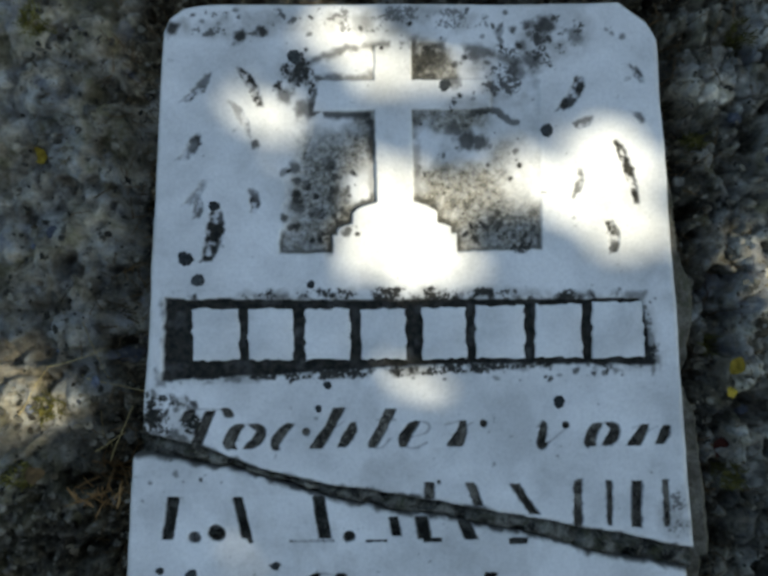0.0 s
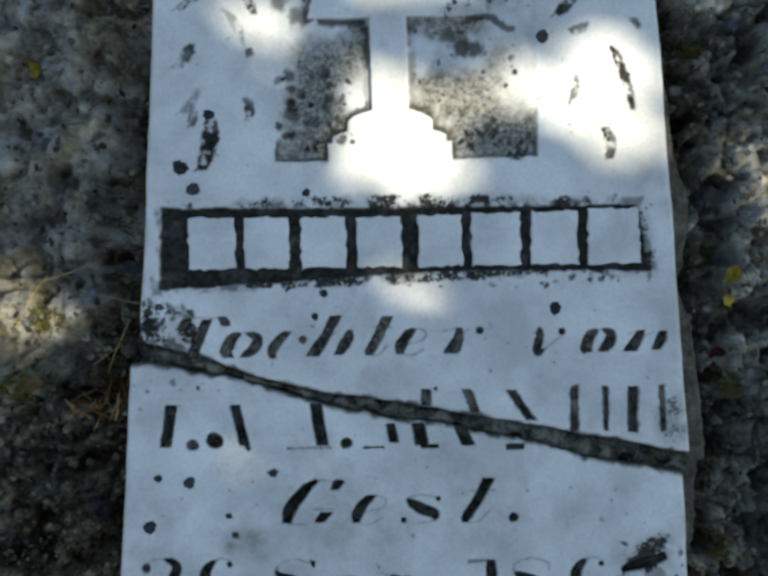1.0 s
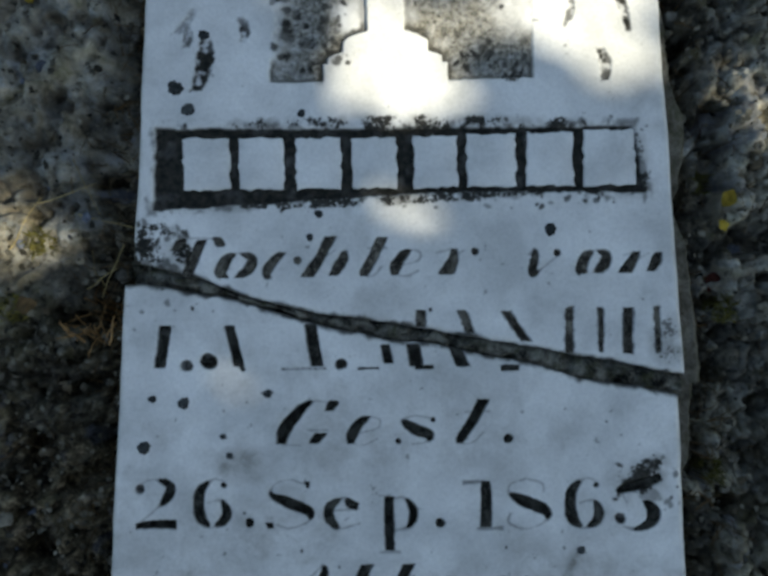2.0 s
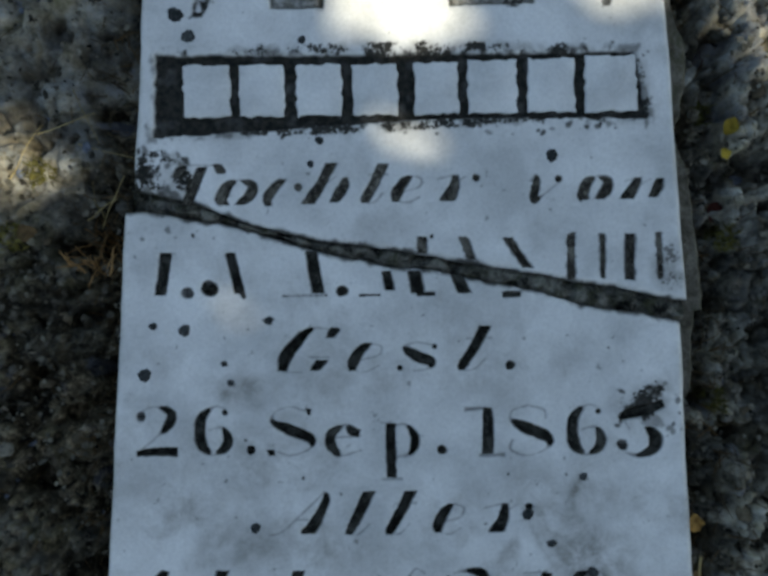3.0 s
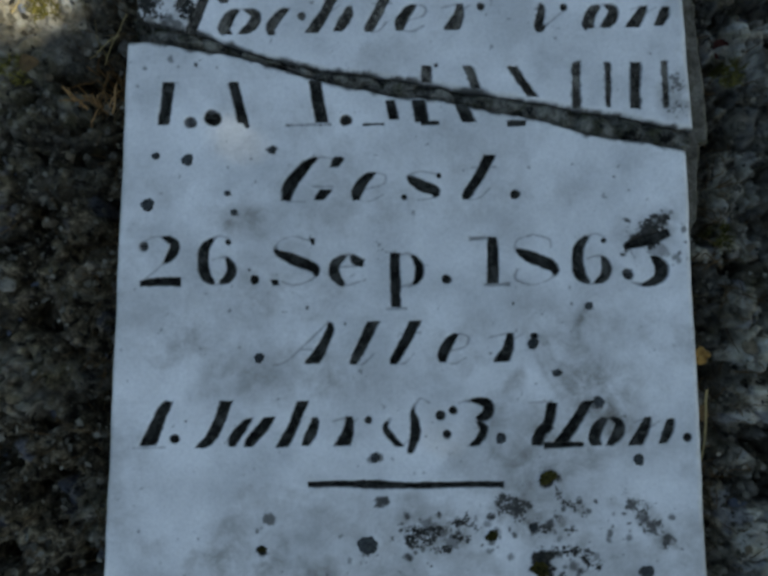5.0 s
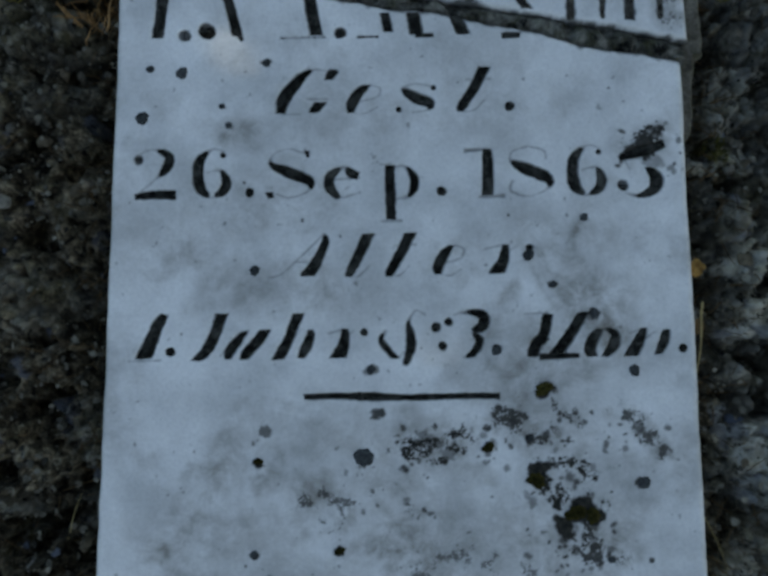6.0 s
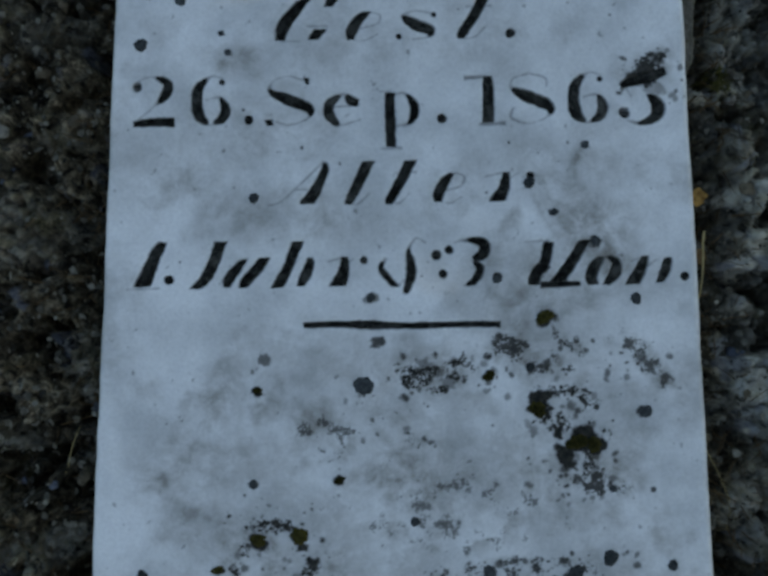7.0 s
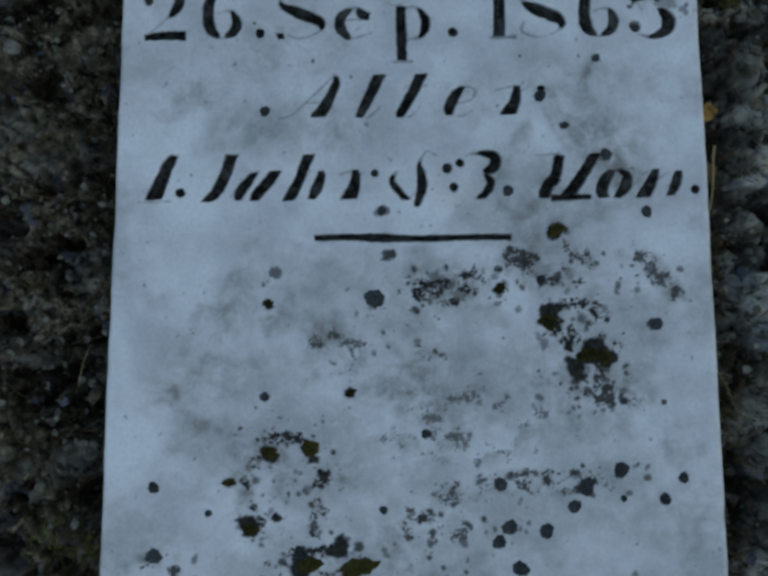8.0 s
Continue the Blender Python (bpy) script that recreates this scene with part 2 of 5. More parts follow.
def grid_mesh(name, x, y, z, layers, material, skirt=None):
    """A mesh from arrays of shape (rows, columns); skirt: the height to which the border goes down."""
    rows, cols = x.shape
    co = np.stack([x, y, z], -1).reshape(-1, 3)
    idx = np.arange(rows * cols).reshape(rows, cols)
    quads = np.stack([idx[:-1, :-1], idx[:-1, 1:], idx[1:, 1:], idx[1:, :-1]], -1).reshape(-1, 4)
    count = rows * cols
    if skirt is not None:
        ring = np.concatenate([idx[0, :], idx[1:, -1], idx[-1, -2::-1], idx[-2:0:-1, 0]])
        low = co[ring].copy()
        low[:, 2] = skirt
        co = np.concatenate([co, low])
        low_id = np.arange(count, count + len(ring))
        nxt = np.roll(np.arange(len(ring)), -1)
        side = np.stack([ring, low_id, low_id[nxt], ring[nxt]], -1)
        quads = np.concatenate([quads, side])
        layers = {k: np.concatenate([v.reshape(-1), v.reshape(-1)[ring]]) for k, v in layers.items()}
    me = bpy.data.meshes.new(name)
    me.vertices.add(len(co))
    me.vertices.foreach_set("co", co.astype(np.float32).reshape(-1))
    me.loops.add(quads.size)
    me.loops.foreach_set("vertex_index", quads.astype(np.int32).reshape(-1))
    me.polygons.add(len(quads))
    me.polygons.foreach_set("loop_start", np.arange(0, quads.size, 4, dtype=np.int32))
    me.polygons.foreach_set("use_smooth", np.ones(len(quads), dtype=bool))
    for key, v in layers.items():
        me.attributes.new(key, "FLOAT", "POINT").data.foreach_set("value", np.clip(v, 0, 1).astype(np.float32).reshape(-1))
    me.update()
    me.validate()
    me.materials.append(material)
    return new(name, me)


# ---- the writing: strokes of each sign in its box (x, y from 0 to 1, width in millimetres) ----
ITALIC = {
    "T": ".60 .95 6 .42 .5 7.5 .22 .02 7.5; -.02 .7 4 .1 .86 6 .26 1 2; .3 1 .8 .85 .98 .8; .9 1 4 1.0 .86 6 1.04 .78 3",
    "o": ".52 1 2 .26 .7 7.5 .12 .22 8.5 .28 0 2.5; .58 1 1.5 .92 .78 6 .84 .35 8 .52 0 2.5",
    "c": ".66 1 1.5 .42 .8 5.5 .2 .4 7.5 .16 .08 5 .3 0 1; .95 .68 5 .96 .67 5",
    "h": ".62 1 8 .4 .5 7 .12 0 8.5; .4 .4 .8 .7 .66 .8; .9 .64 2.5 .88 .46 6.5 .76 .22 7.5 .64 .02 4",
    "t": ".82 1 8 .5 .5 7 .2 .12 6.5 .18 0 3.5; .2 0 .8 .5 .02 1.2 .8 .25 1; .3 .72 .8 1 .72 .8",
    "l": ".80 1 8.5 .55 .6 7.5 .28 .2 6.5 .16 0 4.5; .2 0 .8 .5 .02 1.2 .8 .25 1",
    "e": ".64 1 2.5 .4 .76 6.5 .18 .34 8 .16 .03 4; .64 1 .8 .95 .86 1.3 .85 .56 1.2 .35 .4 .8; .2 .03 .8 .55 0 1.3 .88 .2 1",
    "r": ".05 .85 1 .4 .98 1; .48 1 4 .43 .5 8 .29 .04 11.5; .46 .7 .8 .7 .95 .8; .93 .88 4.5 .94 .87 4.5",
    "v": ".0 .8 1 .22 1 3 .2 .6 6 .15 .05 5 .5 .3 .8 .85 .7 .8; .9 .9 4.5 .91 .9 4.5",
    "n": ".05 .8 .8 .3 .95 1; .4 1 4 .3 .6 7.5 .1 .02 9.5; .3 .5 .8 .7 .9 .8; .94 .92 4.5 .86 .5 7.5 .72 .06 5",
    "a": ".64 1 1.2 .44 .76 5 .2 .32 7.5 .14 .02 4; 1 1 7 .8 .6 8 .56 .2 7 .48 .01 3.5",
    "A": "-.08 0 .8 .2 .12 .8 .92 .98 .8; .93 1 2 .95 .8 5 .79 .36 7.5 .62 .02 10.5; .4 .35 .8 .8 .35 .8",
    "J": ".92 1 8.5 .7 .55 8 .42 .18 7 .1 0 3.5",
    "G": ".9 .95 .8 .62 1 2 .4 .8 7 .16 .38 9.5 .1 .04 6; .1 .02 .8 .4 0 .8; 1 1 2 .9 .9 6.5 .84 .78 3; .5 .34 .8 .85 .33 1.5; .72 .27 7.5 .6 .04 5",
    "s": ".95 .85 3 .96 .84 3; .9 .9 1 .5 1 .8 .2 .85 2.5 .45 .55 8 .85 .3 6 .75 .06 1.2 .4 0 .8; .05 .12 3.5 .06 .1 3.5",
    "M": ".02 1 1 .36 1 1.6; .35 .98 7.5 .28 .5 8 .22 .3 6; .26 .5 6 .16 .25 8.5 .12 .02 8; .83 1 7.5 .66 .55 8 .45 .08 9; .22 .02 4 .76 .02 3.5; .8 1 1 1 1 1",
    "1": ".99 1 1.5 .8 .88 7 .56 .5 9.5 .3 .05 12; -.12 0 1 .8 0 1",
    "&": ".22 .62 1.5 .12 .4 4 .3 .12 4.5 .42 0 3; .42 0 .8 .62 .2 .8; 1 .9 .8 .8 1 1 .66 .75 3 .7 .35 7 .62 -.02 5 .55 -.15 2; .1 .85 .8 .1 .84 .8",
    "3": ".2 .8 5 .21 .79 5; .3 .95 1 .6 1 3 .85 .92 7 .85 .7 8 .65 .58 3; .65 .55 2 .78 .35 6 .65 .1 5 .45 0 1; .08 .28 5 .09 .27 5",
}
ROMAN = {
    "2": ".14 .82 6 .15 .8 6; .1 .88 .8 .45 1 1 .8 .88 6 .8 .66 7 .5 .38 1 .1 .1 .8; .04 .05 3.5 .5 .08 6 .97 .06 6.5",
    "6": ".85 .95 .8 .55 1 1 .26 .78 6.5 .2 .5 8 .26 .2 7.5 .5 0 .8; .5 0 .8 .78 .14 6 .86 .34 7 .72 .56 2 .4 .52 .8; .8 .88 3.5 .81 .87 3.5",
    "S": ".9 .95 3.5 .92 .8 2; .85 .9 .8 .5 1 .8 .18 .9 1 .12 .7 3.5 .5 .52 8 .95 .32 6 .9 .12 1.2 .5 0 .8 .15 .1 1; .04 .12 5 .1 .0 4",
    "e": ".1 .55 .8 .95 .62 .8; .9 .68 4.5 .7 .78 6 .55 .98 1.5 .2 .72 6 .15 .4 7.5 .3 .1 5 .5 0 1 .95 .15 .8",
    "p": ".27 .98 6.5 .27 .5 7 .27 .03 6.5; 0 1 1 .3 1 1.5; 0 0 1.5 .55 0 1.5; .35 .95 .8 .7 .95 2 .92 .7 6.5 .78 .45 3 .4 .38 .8",
    "1": ".62 .98 6 .62 .5 8 .6 .03 8.5; .0 .95 2.5 .55 .97 2; .35 0 2 1.05 0 2",
    "8": ".5 1 1.3 .15 .9 1.3 .1 .72 2 .45 .55 8.5 .95 .35 7 .95 .15 1.5 .5 0 1.3 .08 .12 1.6 .12 .32 1.5; .5 1 1.3 .88 .9 1.4 .92 .72 1.6",
    "5": ".1 .72 3 .3 .8 7 .65 .88 8 .95 1 6; .62 .55 3 .8 .32 10 .72 .1 7 .45 .0 3 .2 .06 1; .16 .22 7 .17 .2 7; .2 .7 .8 .3 .5 .8",
}
DOT = {".": ".5 .5 6 .52 .5 6"}


def stroke_points(text, box):
    """The strokes of one sign as smooth chains of (x, y, width) in millimetres."""
    x0, x1, y0, y1 = box
    chains = []
    for line in text.split(";"):
        v = np.array([float(s) for s in line.split()]).reshape(-1, 3)
        p = v * (x1 - x0, y1 - y0, 1) + (x0, y0, 0)
        if len(p) > 2:
            ext = np.concatenate([[2 * p[0] - p[1]], p, [2 * p[-1] - p[-2]]])
            out = []
            for k in range(len(p) - 1):
                a, b, c, d = ext[k:k + 4]
                for s in np.arange(9) / 9:
                    out.append(0.5 * (2 * b + (c - a) * s + (2 * a - 5 * b + 4 * c - d) * s * s + (3 * b - a - 3 * c + d) * s**3))
            p = np.array(out + [p[-1]])
        wide = np.where(p[:, 2] > 5, 5 + 0.75 * (p[:, 2] - 5), p[:, 2])
        chains.append(np.column_stack([p[:, :2], np.maximum(wide, 1.15)]))
    return chains


class Relief:
    """The carved face of one piece of the stone: millimetres along x and y, what time has left on it, and painted
    shade.
    """

    def __init__(self, x, y):
        self.x, self.y = x, y
        self.z = np.zeros_like(x)
        self.dirt_shade, self.stain, self.grime = np.zeros_like(x), np.zeros_like(x), np.zeros_like(x)
        self.rag = 0.6 * value_noise(x, y, 2.0, 77) + 0.4 * value_noise(x, y, 5.0, 78) - 0.5

    def window(self, x0, x1, y0, y1):
        r = np.where(((self.x > x0) & (self.x < x1) & (self.y > y0) & (self.y < y1)).any(1))[0]
        c = np.where(((self.x > x0) & (self.x < x1) & (self.y > y0) & (self.y < y1)).any(0))[0]
        if not len(r) or not len(c):
            return None
        return slice(r[0], r[-1] + 1), slice(c[0], c[-1] + 1)

    def cut(self, chain, depth=2.2, dirt_shade=0.97, rag=1.15, soft=0.5):
        """A groove along a chain of (x, y, width)."""
        m = chain[:, 2].max() + 3
        w = self.window(chain[:, 0].min() - m, chain[:, 0].max() + m, chain[:, 1].min() - m, chain[:, 1].max() + m)
        if w is None:
            return
        x, y = self.x[w], self.y[w]
        best, local = np.full(x.shape, 99.0), np.zeros(x.shape)
        ends = []
        if np.hypot(*(chain[-1, :2] - chain[0, :2])) > 2:
            for tip, inner in ((chain[0], chain[1]), (chain[-1], chain[-2])):
                out = (tip[:2] - inner[:2]) / max(np.hypot(*(tip[:2] - inner[:2])), 1e-6)
                if abs(out[1]) < 0.5:
                    ends.append((tip, out))
                else:
                    ends.append((tip, np.array((0.0, math.copysign(1, out[1])))))
            longer = [np.append(t[:2] + 0.45 * t[2] * (t[:2] - i[:2]) / max(np.hypot(*(t[:2] - i[:2])), 1e-6), t[2]) for t, i in ((chain[0], chain[1]), (chain[-1], chain[-2]))]
            chain = np.vstack([longer[0], chain, longer[1]])
        for (ax, ay, aw), (bx, by, bw) in zip(chain[:-1], chain[1:]):
            dx, dy = bx - ax, by - ay
            s = np.clip(((x - ax) * dx + (y - ay) * dy) / max(dx * dx + dy * dy, 1e-6), 0, 1)
            thick = aw + (bw - aw) * s
            d = np.hypot(x - ax - s * dx, y - ay - s * dy) - thick / 2
            local = np.where(d < best, thick, local)
            best = np.minimum(best, d)
        for tip, out in ends:
            near = np.hypot(x - tip[0], y - tip[1]) < 1.3 * tip[2] + 1
            best = np.where(near, np.maximum(best, (x - tip[0]) * out[0] + (y - tip[1]) * out[1]), best)
        best += rag * self.rag[w]
        deep = depth * np.clip(local / 5, 0.15, 1.0)
        self.z[w] = np.minimum(self.z[w], -deep * smooth(0.6, -1.2, best))
        tone = dirt_shade * (0.42 + 0.58 * smooth(1.4, 4.0, local)) * (0.80 + 0.40 * value_noise(x, y, 6.0, 83))
        self.dirt_shade[w] = np.maximum(self.dirt_shade[w], tone * smooth(soft, -soft, best))

    def spot(self, x, y, r, dirt_shade=0.9, stain=0.0, soft=0.35, turn=0.0, ratio=1.0, rough=0.35):
        m = r * 1.6 + 2
        w = self.window(x - m, x + m, y - m, y + m)
        if w is None:
            return
        px, py = self.x[w] - x, self.y[w] - y
        c, s = math.cos(turn), math.sin(turn)
        u, v = px * c + py * s, (py * c - px * s) / ratio
        d = np.hypot(u, v) / r + rough * (fbm(self.x[w], self.y[w], max(r * 0.7, 1.5), int(abs(x * 7 + y * 3)) % 900, 3) - 0.5) * 2
        k = smooth(1 + soft, 1 - soft, d)
        self.dirt_shade[w] = np.maximum(self.dirt_shade[w], min(1.2 * dirt_shade, 1) * k)
        self.stain[w] = np.maximum(self.stain[w], stain * k)

    def streak(self, ends, wide, amount):
        """A soft uneven smear of grey film along a bent line."""
        chain = np.array(ends, float).reshape(-1, 2)
        m = wide * 2
        w = self.window(chain[:, 0].min() - m, chain[:, 0].max() + m, chain[:, 1].min() - m, chain[:, 1].max() + m)
        if w is None:
            return
        x, y = self.x[w], self.y[w]
        best = np.full(x.shape, 99.0)
        for (ax, ay), (bx, by) in zip(chain[:-1], chain[1:]):
            dx, dy = bx - ax, by - ay
            k = np.clip(((x - ax) * dx + (y - ay) * dy) / (dx * dx + dy * dy), 0, 1)
            best = np.minimum(best, np.hypot(x - ax - k * dx, y - ay - k * dy))
        best += wide * 1.3 * (fbm(x, y, wide * 1.5, 601, 4, 0.6) - 0.5)
        self.stain[w] = np.maximum(self.stain[w], amount * smooth(wide, 0.1 * wide, best))

    def mottle(self, x, y, rx, ry, turn=0.0, amount=0.9, size=6.0, fill=0.5, ring=0.0):
        """Ragged crumbs of black crust within an oval; ring: how hollow its middle is."""
        m = max(rx, ry) * 1.3
        w = self.window(x - m, x + m, y - m, y + m)
        if w is None:
            return
        px, py = self.x[w] - x, self.y[w] - y
        c, s = math.cos(turn), math.sin(turn)
        d = np.hypot((px * c + py * s) / rx, (py * c - px * s) / ry)
        k = smooth(1.15, 0.55, d) * (1 - ring * smooth(0.75, 0.3, d))
        seed = int(abs(3 * x + y)) % 700 + 300
        low = fbm(self.x[w], self.y[w], size * 1.5, seed, 3, 0.6)
        warp = 1.6 * (value_noise(self.x[w], self.y[w], 2.4, seed + 5) - 0.5)
        hit = np.zeros_like(low)
        for grain, share in ((size * 0.5, 0.62), (size * 0.28, 0.5)):
            one, _ = cell_distance(self.x[w] + warp, self.y[w] - warp, grain, seed + int(grain * 10))
            reach = share * smooth(0.80, 1.22, low + 0.52 * fill * k)
            hit = np.maximum(hit, smooth(0.10, -0.06, one - reach) * smooth(0.02, 0.2, reach))
        hit *= smooth(0.0, 0.25, k)
        self.dirt_shade[w] = np.maximum(self.dirt_shade[w], min(1.15 * amount, 1) * hit)
        self.stain[w] = np.maximum(self.stain[w], 0.6 * k * smooth(0.4, 0.6, fbm(self.x[w], self.y[w], size * 3, 77, 3)))

    def specks(self, box, count, size, seed, dirt_shade=0.85):
        rng = np.random.default_rng(seed)
        x0, x1, y0, y1 = box
        for _ in range(count):
            self.spot(rng.uniform(x0, x1), rng.uniform(y0, y1), size * rng.uniform(0.4, 1.5) ** 1.5, dirt_shade * rng.uniform(0.5, 1), 0, 0.4, rng.uniform(0, 3), rng.uniform(0.5, 1), 0.5)


def letter_mesh(chains, parent, name="letter", depth=0.5, least=2.6, grime=None):
    """The grime that lies in one cut sign, as a thin uneven crust."""
    bm = bmesh.new()
    for k, chain in enumerate(chains):
        if chain[:, 2].max() < least:
            continue
        if len(chain) == 2 and np.hypot(*(chain[1, :2] - chain[0, :2])) < 0.6:
            x, y, w = chain[0]
            ring = []
            for a in range(10):
                r = w / 2 * (0.85 + 0.3 * noise.random())
                ring.append(bm.verts.new((0.001 * (x + r * math.cos(a * 0.628)), 0.001 * (y + r * math.sin(a * 0.628)), -0.001 * depth)))
            bm.faces.new(ring)
            continue
        side = []
        for i, (x, y, w) in enumerate(chain):
            a, b = chain[max(i - 1, 0)], chain[min(i + 1, len(chain) - 1)]
            t = Vector((b[0] - a[0], b[1] - a[1])).normalized()
            j = (0.75 if w > 2 else 0.4) * (noise.random() - 0.5)
            h = 0.37 * w
            level = i in (0, len(chain) - 1) and abs(t.y) > 0.5
            z = -0.001 * (depth + 0.02 * k)
            if level:
                side.append([bm.verts.new((0.001 * (x - s * h / t.y), 0.001 * y, z)) for s in (1, -1)])
            else:
                side.append([bm.verts.new((0.001 * (x - t.y * s * (h + j * s)), 0.001 * (y + t.x * s * (h + j * s)), z)) for s in (1, -1)])
        for i, (a, b) in enumerate(zip(side[:-1], side[1:])):
            if chain[i:i + 2, 2].mean() > least:
                bm.faces.new((a[0], a[1], b[1], b[0]))
    bmesh.ops.recalc_face_normals(bm, faces=bm.faces)
    for f in bm.faces:
        if f.normal.z < 0:
            f.normal_flip()
    bmesh.ops.delete(bm, geom=[v for v in bm.verts if not v.link_faces], context="VERTS")
    if not bm.faces:
        bm.free()
        return None
    return part(name, bm, grime or CRUST, parent)


# each line of writing: style, then sign and box (left, right, foot, head) in millimetres
def line_of(style, foot, rise, text):
    """text: sign left right low high, foot and rise (millimetres per metre of x) give the slanting base line."""
    out = []
    for item in text.split(";"):
        sign, x0, x1, low, high = item.split()
        x0, x1, low, high = float(x0), float(x1), float(low), float(high)
        base = foot + rise * (x0 + x1) / 2000
        out.append((style.get(sign) or DOT[sign], (x0, x1, base + low, base + high)))
    return out


LINE_RELATION = line_of(ITALIC, 74, -7, "T -148 -119 0 26; o -122 -97 0 16; c -93 -68 0 16; h -67 -36 0 26; t -30 -11 0 25; e -10 11 0 17; r 18 47 0 17; v 79 100 0 15; o 111 131 0 15; n 139 165 0 14")
LINE_DIED = line_of(ITALIC, -34, -8, "G -86 -45 0 28; e -41 -17 0 18; s -8 17 0 18; t 29 53 0 28; . 60 68 -1 6")
LINE_DATE = line_of(ROMAN, -88, -22, "2 -177 -149 0 31; 6 -141 -114 0 31; . -107 -99 0 7; S -92 -63 0 31; e -56 -31 0 20; p -20 4 -15 21; . 15 23 0 7; 1 34 58 0 31; 8 61 88 0 32; 6 97 125 0 32; 5 129 163 0 33")
LINE_AGE = line_of(ITALIC, -138, -14, "A -90 -54 0 27; l -45 -24 0 27; t -19 2 0 27; e 12 33 0 19; r 43 76 0 19")
LINE_SPAN = line_of(ITALIC, -190.5, -19, "1 -180 -157 0 29; . -160 -152 2 9; J -143 -121 0 29; a -124 -95 0 19; h -91 -64 0 29; r -57 -31 0 19; & -26 7 0 30; . 10 16 17 22; 3 14 48 0 29; . 47 55 2 9; M 68 115 0 28; o 108 128 0 18; n 134 161 0 18; . 166 173 2 8")


# ---- the ground: one sheet, rough round the stone, out to the horizon ----
def left_edge(y):
    """The stone's left border in millimetres."""
    return np.where(y > 78, -174.5 + (y - 94) * 14.5 / 245, -181.0 + (y - 73) * 32 / 494)


def right_edge(y):
    return np.where(y > 2, 179.0 - (y - 4) * 15 / 323, 174.0 - (y + 6) * 9 / 426)


def ground_axis(lo, hi, step, far):
    core = np.arange(lo, hi + step / 2, step)
    grow = np.cumsum(step * 1.22 ** np.arange(1, 70))
    grow = grow[grow < far]
    return np.concatenate([lo - grow[::-1], core, hi + grow])


def build_ground():
    xs, ys = ground_axis(-0.33, 0.30, 0.0015, 400), ground_axis(-0.50, 0.43, 0.0015, 400)
    x, y = np.meshgrid(xs, ys)
    X, Y = x * 1000, y * 1000
    near = smooth(2.5, 0.4, np.hypot(x, y))
    gap_l, gap_r = left_edge(Y) - X, X - right_edge(Y)
    beside = np.maximum(np.maximum(gap_l, gap_r), np.maximum(Y - 364, -560 - Y))
    warp = 14 * (fbm(X, Y, 30, 5) - 0.5)
    one, two = cell_distance(X + warp, Y - warp, 34, 3)
    crumb, _ = cell_distance(X - warp * 0.4, Y + warp * 0.4, 7.5, 8)
    fine, _ = cell_distance(X + 3 * (fbm(X, Y, 9, 15) - 0.5), Y, 3.4, 18)
    lumps = fbm(X, Y, 60, 11, 6, 0.58)
    calm = 1 - 0.8 * smooth(30, 110, Y) * (X < 0)
    # lumps of rock with deep seams between them, crumbs and grit on top
    z = -15 + 30 * (lumps - 0.5) + 5.0 * smooth(0.02, 0.30, two - one) - 4.0
    z += 8.0 * calm * smooth(0.75, 0.15, crumb) * smooth(0.36, 0.56, fbm(X, Y, 40, 21)) - 3.0 * calm + 3.0 * calm * (0.5 - fine) * smooth(0.3, 0.65, fbm(X, Y, 28, 31))
    # clods and broken stones: angular, each at its own height and tone, with soil between
    bend = 16 * (fbm(X, Y, 26, 211, 3) - 0.5)
    side = 9 * (fbm(X, Y, 11, 217, 3) - 0.5)
    c1, c2, lot = cell_chance(X + bend + side, Y - bend + side, 25, 223)
    d1, d2, grit = cell_chance(X - side + 0.4 * bend, Y + side, 10.5, 227)
    right = smooth(0, 40, X)
    loose = np.clip(right * (1 - 0.35 * smooth(20, 120, Y)) + 0.30 * smooth(90, 20, Y) * (1 - right) + 0.10, 0, 1)
    z += loose * (9.0 * (lot - 0.5) + 2.5 * (grit - 0.5)) + loose * (4.5 * smooth(0.0, 0.22, c2 - c1) + 1.4 * smooth(0.0, 0.25, d2 - d1) - 5.0)
    joint = loose * np.maximum(smooth(0.10, 0.02, c2 - c1 + 0.10 * (fbm(X, Y, 9, 229) - 0.5)), 0.6 * smooth(0.10, 0.0, d2 - d1) * smooth(0.50, 0.65, fbm(X, Y, 24, 231)))
    clod = np.clip(0.5 + (0.5 + 0.5 * loose) * (0.75 * (lot - 0.5) + 0.40 * (grit - 0.5) + 1.1 * (fbm(X, Y, 38, 237, 3) - 0.5)), 0, 1)
    slate = smooth(0.80, 0.92, 0.6 * lot + 0.4 * grit)
    z += 4.5 * (0.3 + 0.7 * calm) * (fbm(X, Y, 6, 41, 3, 0.75) - 0.5)
    z -= 20 * (0.35 + 0.65 * calm) * smooth(0.60, 0.68, fbm(X, Y, 22, 45, 3, 0.5))
    # the seam of dark soil along the stone; the stone's shadow is put into its tone
    seam = smooth(np.where(X < 0, 52, 40), 5, beside + 44 * (fbm(X, Y, 34, 51) - 0.5))
    z -= 18 * seam + 8 * smooth(14, 3, beside + 10 * (fbm(X, Y, 18, 53) - 0.5))
    left_low = smooth(110, -60, Y) * (X < 0)
    z -= 5 * left_low * smooth(70, 10, beside)
    z = np.minimum(z, -3.5 - 2 * fbm(X, Y, 20, 61))
